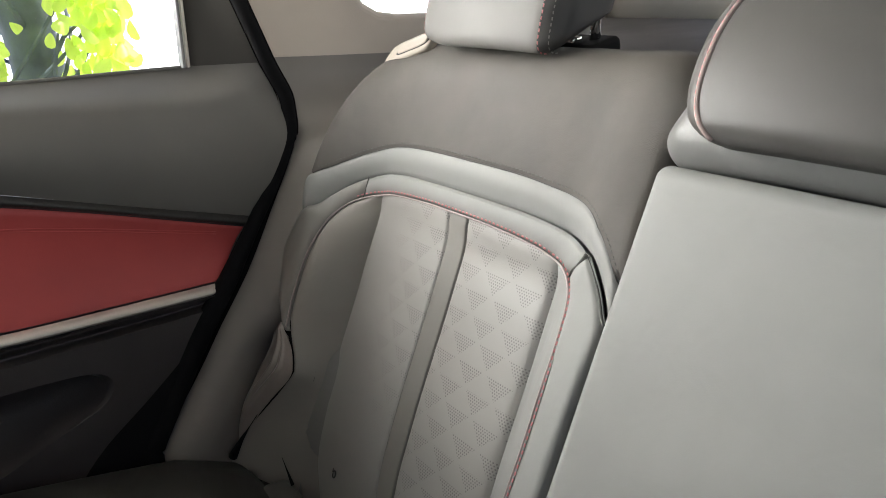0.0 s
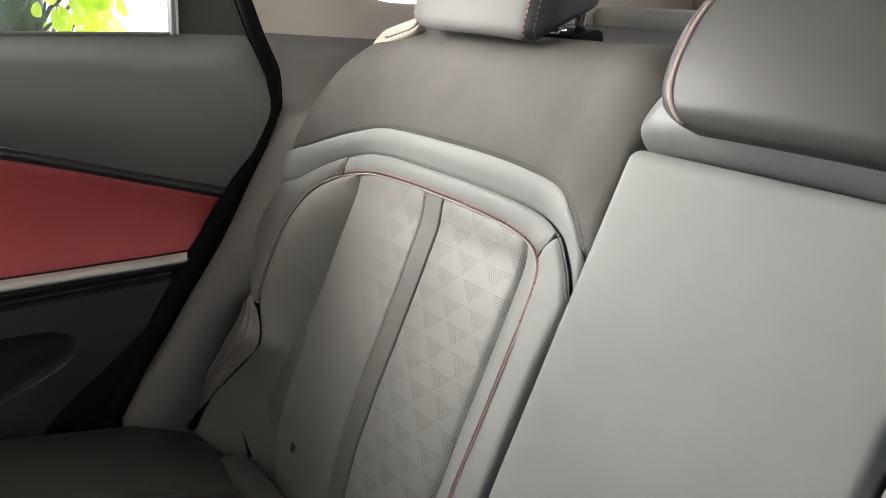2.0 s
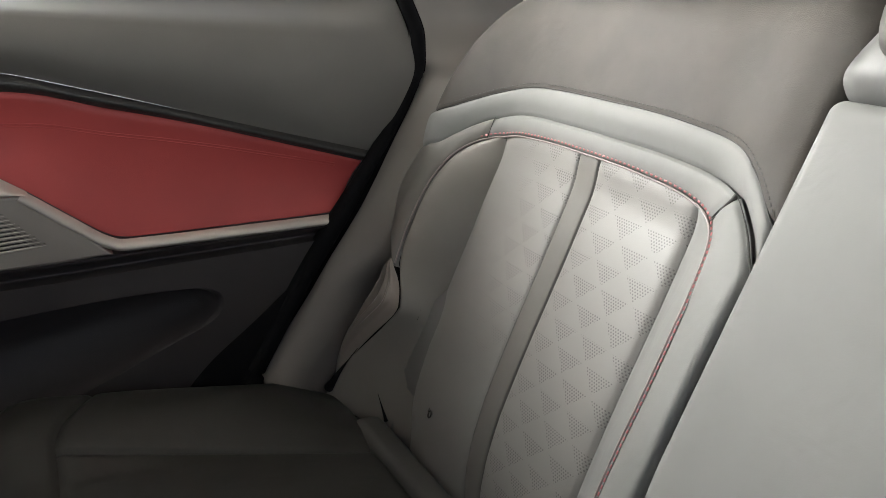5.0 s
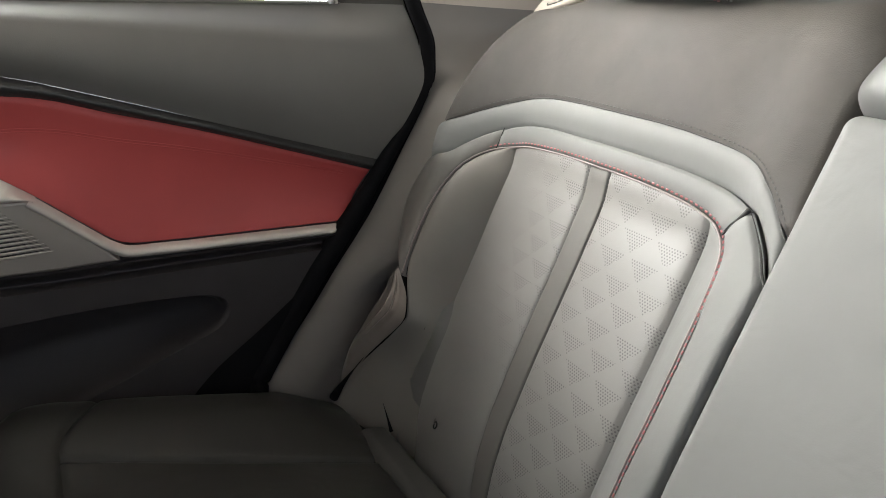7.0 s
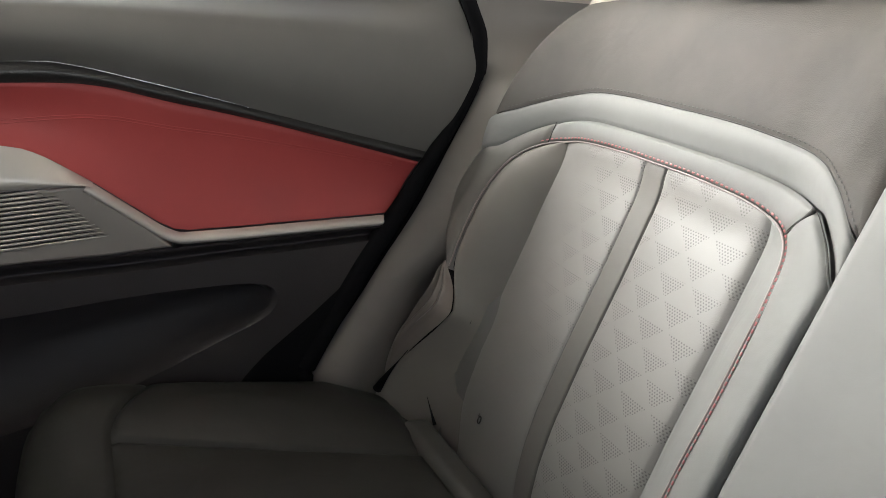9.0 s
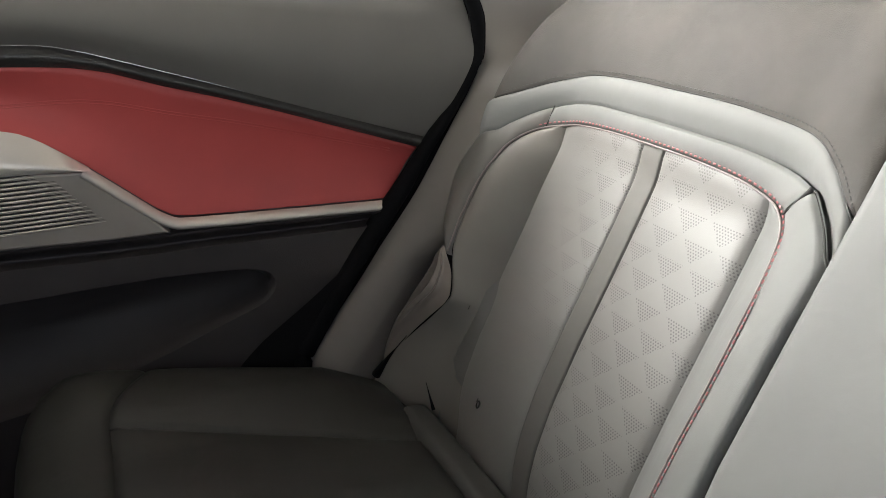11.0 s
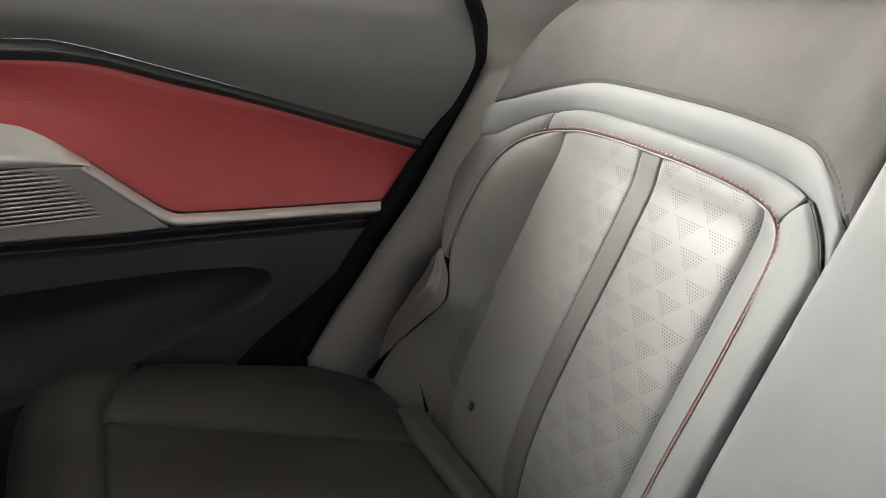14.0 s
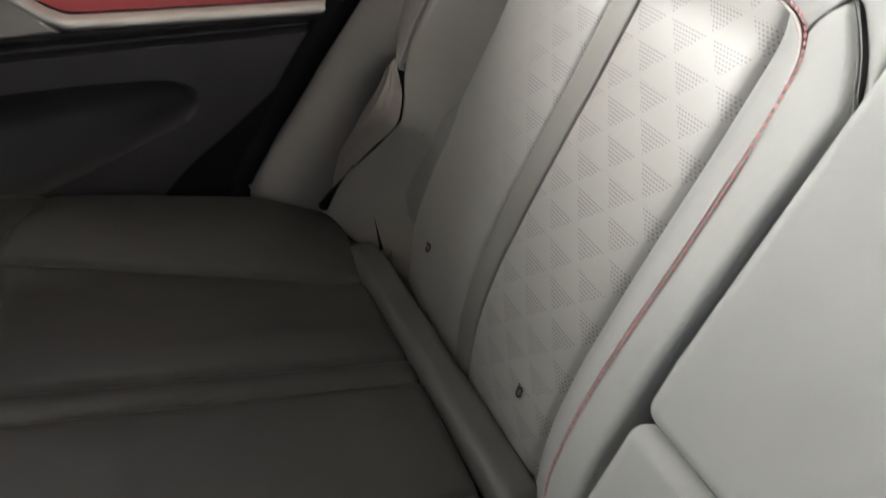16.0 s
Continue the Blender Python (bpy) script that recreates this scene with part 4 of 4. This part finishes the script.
# black sheet paints the triangle of shade between door foot and seat
flare_w = table([0.30, 0.40, 0.42, 0.44, 0.48, 0.525, 0.56], [0.10, 0.092, 0.085, 0.075, 0.042, 0.012, 0.0], 0.012)


def flare(a, b):
    z = 0.30 + 0.26 * a
    return Vector((panel_x(z) + 0.002 + 0.006 * math.sin(b * math.pi / 2), seal_y(z) - flare_w(z) * (1 - b) + 0.004, z))


part("door_foot_shade", grid(flare, 30, 8), RUBBER_AND_SHADE, door, "black sheet painting the shade between door and seat")
# window: frame, channel, glass
part("window_seal", tube([Vector((-0.3885, y, sill_z(y) - 0.001)) for y in np.linspace(Y0, 0.05, 40)], 0.0026, 8), DOOR_TOP, door, "grey rubber window seal")


def pillar(a, b):
    z = sill_z(0.04 + 0.09 * a) - 0.03 + 0.37 * b
    y0 = 0.041 - 0.012 * (z - 0.88) / 0.1 * -1 * 0.8
    y1 = seal_y(z) + 0.014
    return Vector((-0.3915 + 0.0525 * a, y0 + (y1 - y0) * a, z))


part("window_pillar", grid(pillar, 12, 30, flip=True), PILLAR, door, "dark window pillar trim")
for dx, wy, mat in ((0.0, 0.004, METAL), (0.006, 0.0035, SILVER)):
    part("window_channel", slab([(0.034 + dx, 0.885), (0.034 + dx + wy, 0.885), (0.068 + dx + wy, 1.22), (0.068 + dx, 1.22)], lambda p, h: Vector((-0.392 + h, p[0], p[1])), 0.016, 0.001), mat, door, smooth=False)

glass = bpy.data.materials.new("window_glass")
glass.use_nodes = True
gn, gl = glass.node_tree.nodes, glass.node_tree.links
gb = gn["Principled BSDF"]
gb.inputs["Base Color"].default_value = (0.97, 0.99, 0.98, 1)
gb.inputs["Roughness"].default_value, gb.inputs["Transmission Weight"].default_value, gb.inputs["IOR"].default_value = 0.0, 1.0, 1.02
pane = part("window_pane", box(-0.394, -0.391, Y0, 0.05, 0.88, 1.22), glass, door, "clear side window", smooth=False)
pane.visible_shadow = False
part("outer_skin", box(-0.44, -0.41, Y0, 0.10, 0.10, 0.86, 0.01), METAL, door, smooth=False)

# ---- body side: trim between door and seat, pillar, quarter glass ----
side = thing("body_side_trim", (-0.33, 0.15, 0.4), "brownish grey vinyl side bolster between door edge and seat back", "side trim")


def side_sheet(a, b):
    z = 0.27 + 0.612 * b
    k = smooth(0.745, 0.865, z)
    low = smooth(0.60, 0.50, z)
    p = Vector((-0.328 - 0.036 * k, seal_y(z) + gap_w(z) + 0.004 * k, z))
    q = Vector((-0.235 + 0.03 * smooth(0.70, 0.80, z), (z - BITE) * RS / RC + 0.05, z))
    q = q.lerp(Vector((-0.30, -0.056 + (z - 0.378) * 0.82, z)), low)
    q = q.lerp(Vector((-0.372, 0.52, z - 0.045)), k)
    mid = (p + q) / 2 + Vector((0.022, -0.022, 0)) * (1 - k) + Vector((-0.006, -0.02, 0)) * k
    if a > 0.85:
        return (p * 0.0225 + 0.255 * mid + 0.7225 * q) + Vector((-0.006, 0.05, 0)) * ((a - 0.85) / 0.15)
    return p * (1 - a) ** 2 + 2 * mid * a * (1 - a) + q * a * a


part("bolster", grid(side_sheet, 24, 70), SIDE, side)
pillar_pts = [(0.150, 0.873), (0.30, 0.839), (1.1, 0.75), (1.1, 1.20), (0.76, 1.20), (0.72, 1.16), (0.70, 1.0), (0.68, 0.92), (0.64, 0.893), (0.60, 0.889), (0.46, 0.900), (0.37, 0.909), (0.335, 0.917), (0.312, 0.932), (0.298, 0.955), (0.293, 0.985), (0.30, 1.12), (0.36, 1.20), (0.74, 1.2005), (1.1, 1.2005), (1.1, 1.30), (0.0, 1.30), (0.045, 1.20), (0.126, 0.976)]
solo("pillar_trim", slab(pillar_pts, lambda p, h: Vector((-0.40 + h + 0.12 * (0.87 - p[1]) * -0.0, p[0], p[1])), 0.026, 0.012, 4), BEIGE, "beige plastic rear pillar trim round the quarter window", "pillar trim", smooth=False)
quarter = solo("quarter_window", box(-0.412, -0.409, 0.27, 0.9, 0.84, 1.22), glass, "clear quarter window", "window", smooth=False)
quarter.visible_shadow = False

# ---- load area behind the seats ----
solo("tailgate_trim", box(-0.5, 1.3, 1.10, 1.14, 0.2, 1.02, 0.01), BEIGE, "beige tailgate inner trim", "tailgate trim")
cover = rounded((0.765, 0.035, 0.020), 0.012, 4, 3, lambda p: p + Vector((0.355, 0.84, 0.858)))
solo("cargo_cover_bar", cover, COVER, "grey roller bar of the cargo cover", "cargo cover")
solo("load_floor", box(-0.42, 1.2, 0.40, 1.10, 0.30, 0.33), CARPET, "black carpeted load floor", "load floor")
# the shelf's dark colour paints in the shaded gap under the roller bar
solo("cargo_tray", box(-0.36, 0.20, 0.42, 0.74, 0.842, 0.856, 0.004), DOOR_LOW, "plastic cargo side shelf, gap shade put into its dark colour", "shelf")

# ---- the cabin's shell: floor, roof, far side; unseen light screens at the front ----
solo("floor", box(-0.45, 1.25, -1.7, 0.4, 0.0, 0.04), CARPET, "black carpeted car floor", "floor", kind="structure")
solo("ceiling", box(-0.45, 1.25, -1.7, 1.2, 1.24, 1.28), FABRIC, "light fabric headliner", "ceiling", kind="structure")
solo("wall_far_side", box(1.12, 1.16, -1.7, 1.2, 0.0, 0.90), DOOR_TOP, "charcoal trim of the opposite doors", "wall", kind="structure")
solo("wall_far_side_rail", box(1.12, 1.16, -1.7, 1.2, 1.22, 1.24), FABRIC, "light rail above the opposite windows", "wall", kind="structure")
# unseen screens, lower in the middle, added to block windscreen light low down
for name, x0, x1, top in (("light_screen_left", -0.45, 0.24, 1.04), ("light_screen_middle", 0.24, 0.56, 0.80), ("light_screen_right", 0.56, 1.25, 1.04)):
    solo(name, box(x0, x1, -1.02, -0.98, 0.0, top), DOOR_TOP, "unseen charcoal screen that blocks light as front seat backs would", "wall", kind="structure")
solo("wall_door_side", box(-0.45, -0.41, -1.7, Y0, 0.0, 0.90), DOOR_TOP, "charcoal trim of the front door", "wall", kind="structure")
solo("wall_quarter", box(-0.45, -0.41, 0.1, 1.2, 0.0, 0.86), DOOR_TOP, "dark body side of the load area", "wall", kind="structure")

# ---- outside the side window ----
# added glowing panel stands in for the blown-out outdoors and lights the cabin
glow = bpy.data.materials.new("glowing_distance")
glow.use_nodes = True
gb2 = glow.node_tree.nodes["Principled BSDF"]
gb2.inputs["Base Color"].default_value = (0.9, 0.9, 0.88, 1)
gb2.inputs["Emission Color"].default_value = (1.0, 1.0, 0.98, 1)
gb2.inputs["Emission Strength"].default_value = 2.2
solo("backdrop", box(-4.1, -4.0, -3.5, 5.5, -1.0, 3.5), glow, "glowing panel standing in for the overexposed outdoors", "backdrop", kind="structure")
LEAF = material("sunlit_leaf", (0.40, 0.52, 0.10), 0.5, blotch=0.4, blotch_scale=6)
leaf_nodes, leaf_links = LEAF.node_tree.nodes, LEAF.node_tree.links
glow_through = leaf_nodes.new("ShaderNodeBsdfTranslucent")
glow_through.inputs["Color"].default_value = (0.52, 0.55, 0.14, 1)
both = leaf_nodes.new("ShaderNodeAddShader")
leaf_links.new(leaf_nodes["Principled BSDF"].outputs[0], both.inputs[0])
leaf_links.new(glow_through.outputs[0], both.inputs[1])
leaf_links.new(both.outputs[0], leaf_nodes["Material Output"].inputs["Surface"])
BARK = material("blue_grey_trunk", (0.17, 0.185, 0.26), 0.8, blotch=0.3, blotch_scale=12)

def build_tree():
    ob = thing("street_tree", (-1.9, 0.08, -0.40), "tree with a blue-grey trunk and sunlit yellow-green leaves", "tree")
    part("trunk", tube([Vector((-1.9 + 0.02 * math.sin(k), 0.03 + 0.012 * math.sin(k * 1.7) + 0.02 * k / 3, -0.4 + 0.25 * k)) for k in range(12)], lambda t: 0.085 - 0.03 * t, 12), BARK, ob)
    for k in range(7):
        p = Vector((-1.88, 0.07, 0.62 + 0.13 * k))
        q = Vector((random.uniform(0.0, 0.2), random.choice((-1, 1)) * random.uniform(0.05, 0.15), random.uniform(0.1, 0.3)))
        part("limb", tube([p, p + q * 0.5 + Vector((0, 0, 0.03)), p + q], lambda t: 0.010 - 0.007 * t, 6), BARK, ob)
    for k in range(6):
        turn, start = random.uniform(0, 6), random.uniform(0.4, 0.8)
        vine = [Vector((-1.90 + 0.10 * math.cos(turn + 1.1 * i / 4), 0.06 + (0.12 + 0.03 * k) * math.sin(turn + 1.1 * i / 4), start + 0.045 * i)) for i in range(24)]
        part("vine", tube(vine, 0.006, 5), BARK, ob, "thin dark climbing stem")
    bm = bmesh.new()
    for k in range(900):
        cluster = random.choice((-0.16, -0.05, 0.19, 0.23, 0.21))
        c = Vector((-1.72 + random.uniform(-0.12, 0.1), random.gauss(cluster, 0.045), random.uniform(0.70, 2.0)))
        m = Matrix.Translation(c) @ Euler((random.uniform(-0.9, 0.9), random.uniform(-0.9, 0.2), random.uniform(-0.8, 0.8))).to_matrix().to_4x4()
        s = random.uniform(0.018, 0.036)
        mid = bm.verts.new(m @ Vector((0.012, 0, -s * 0.9)))
        ring = []
        for i in range(12):
            w = i * math.pi / 6
            wide = s * 0.62 * (1 - 0.35 * math.cos(w)) * (1 + 0.08 * math.cos(5 * w))
            ring.append(bm.verts.new(m @ Vector((0.006 * math.cos(2 * w), wide * math.sin(w), -s * 0.95 + s * 0.95 * math.cos(w)))))
        for a, b in zip(ring, ring[1:] + ring[:1]):
            bm.faces.new((mid, a, b))
    part("crown", bm, LEAF, ob, kind="stuff")
    return ob


build_tree()
solo("ground", box(-60, 60, -60, 60, -0.45, -0.40), METAL, "grey paved ground outside the car", "ground", kind="structure")
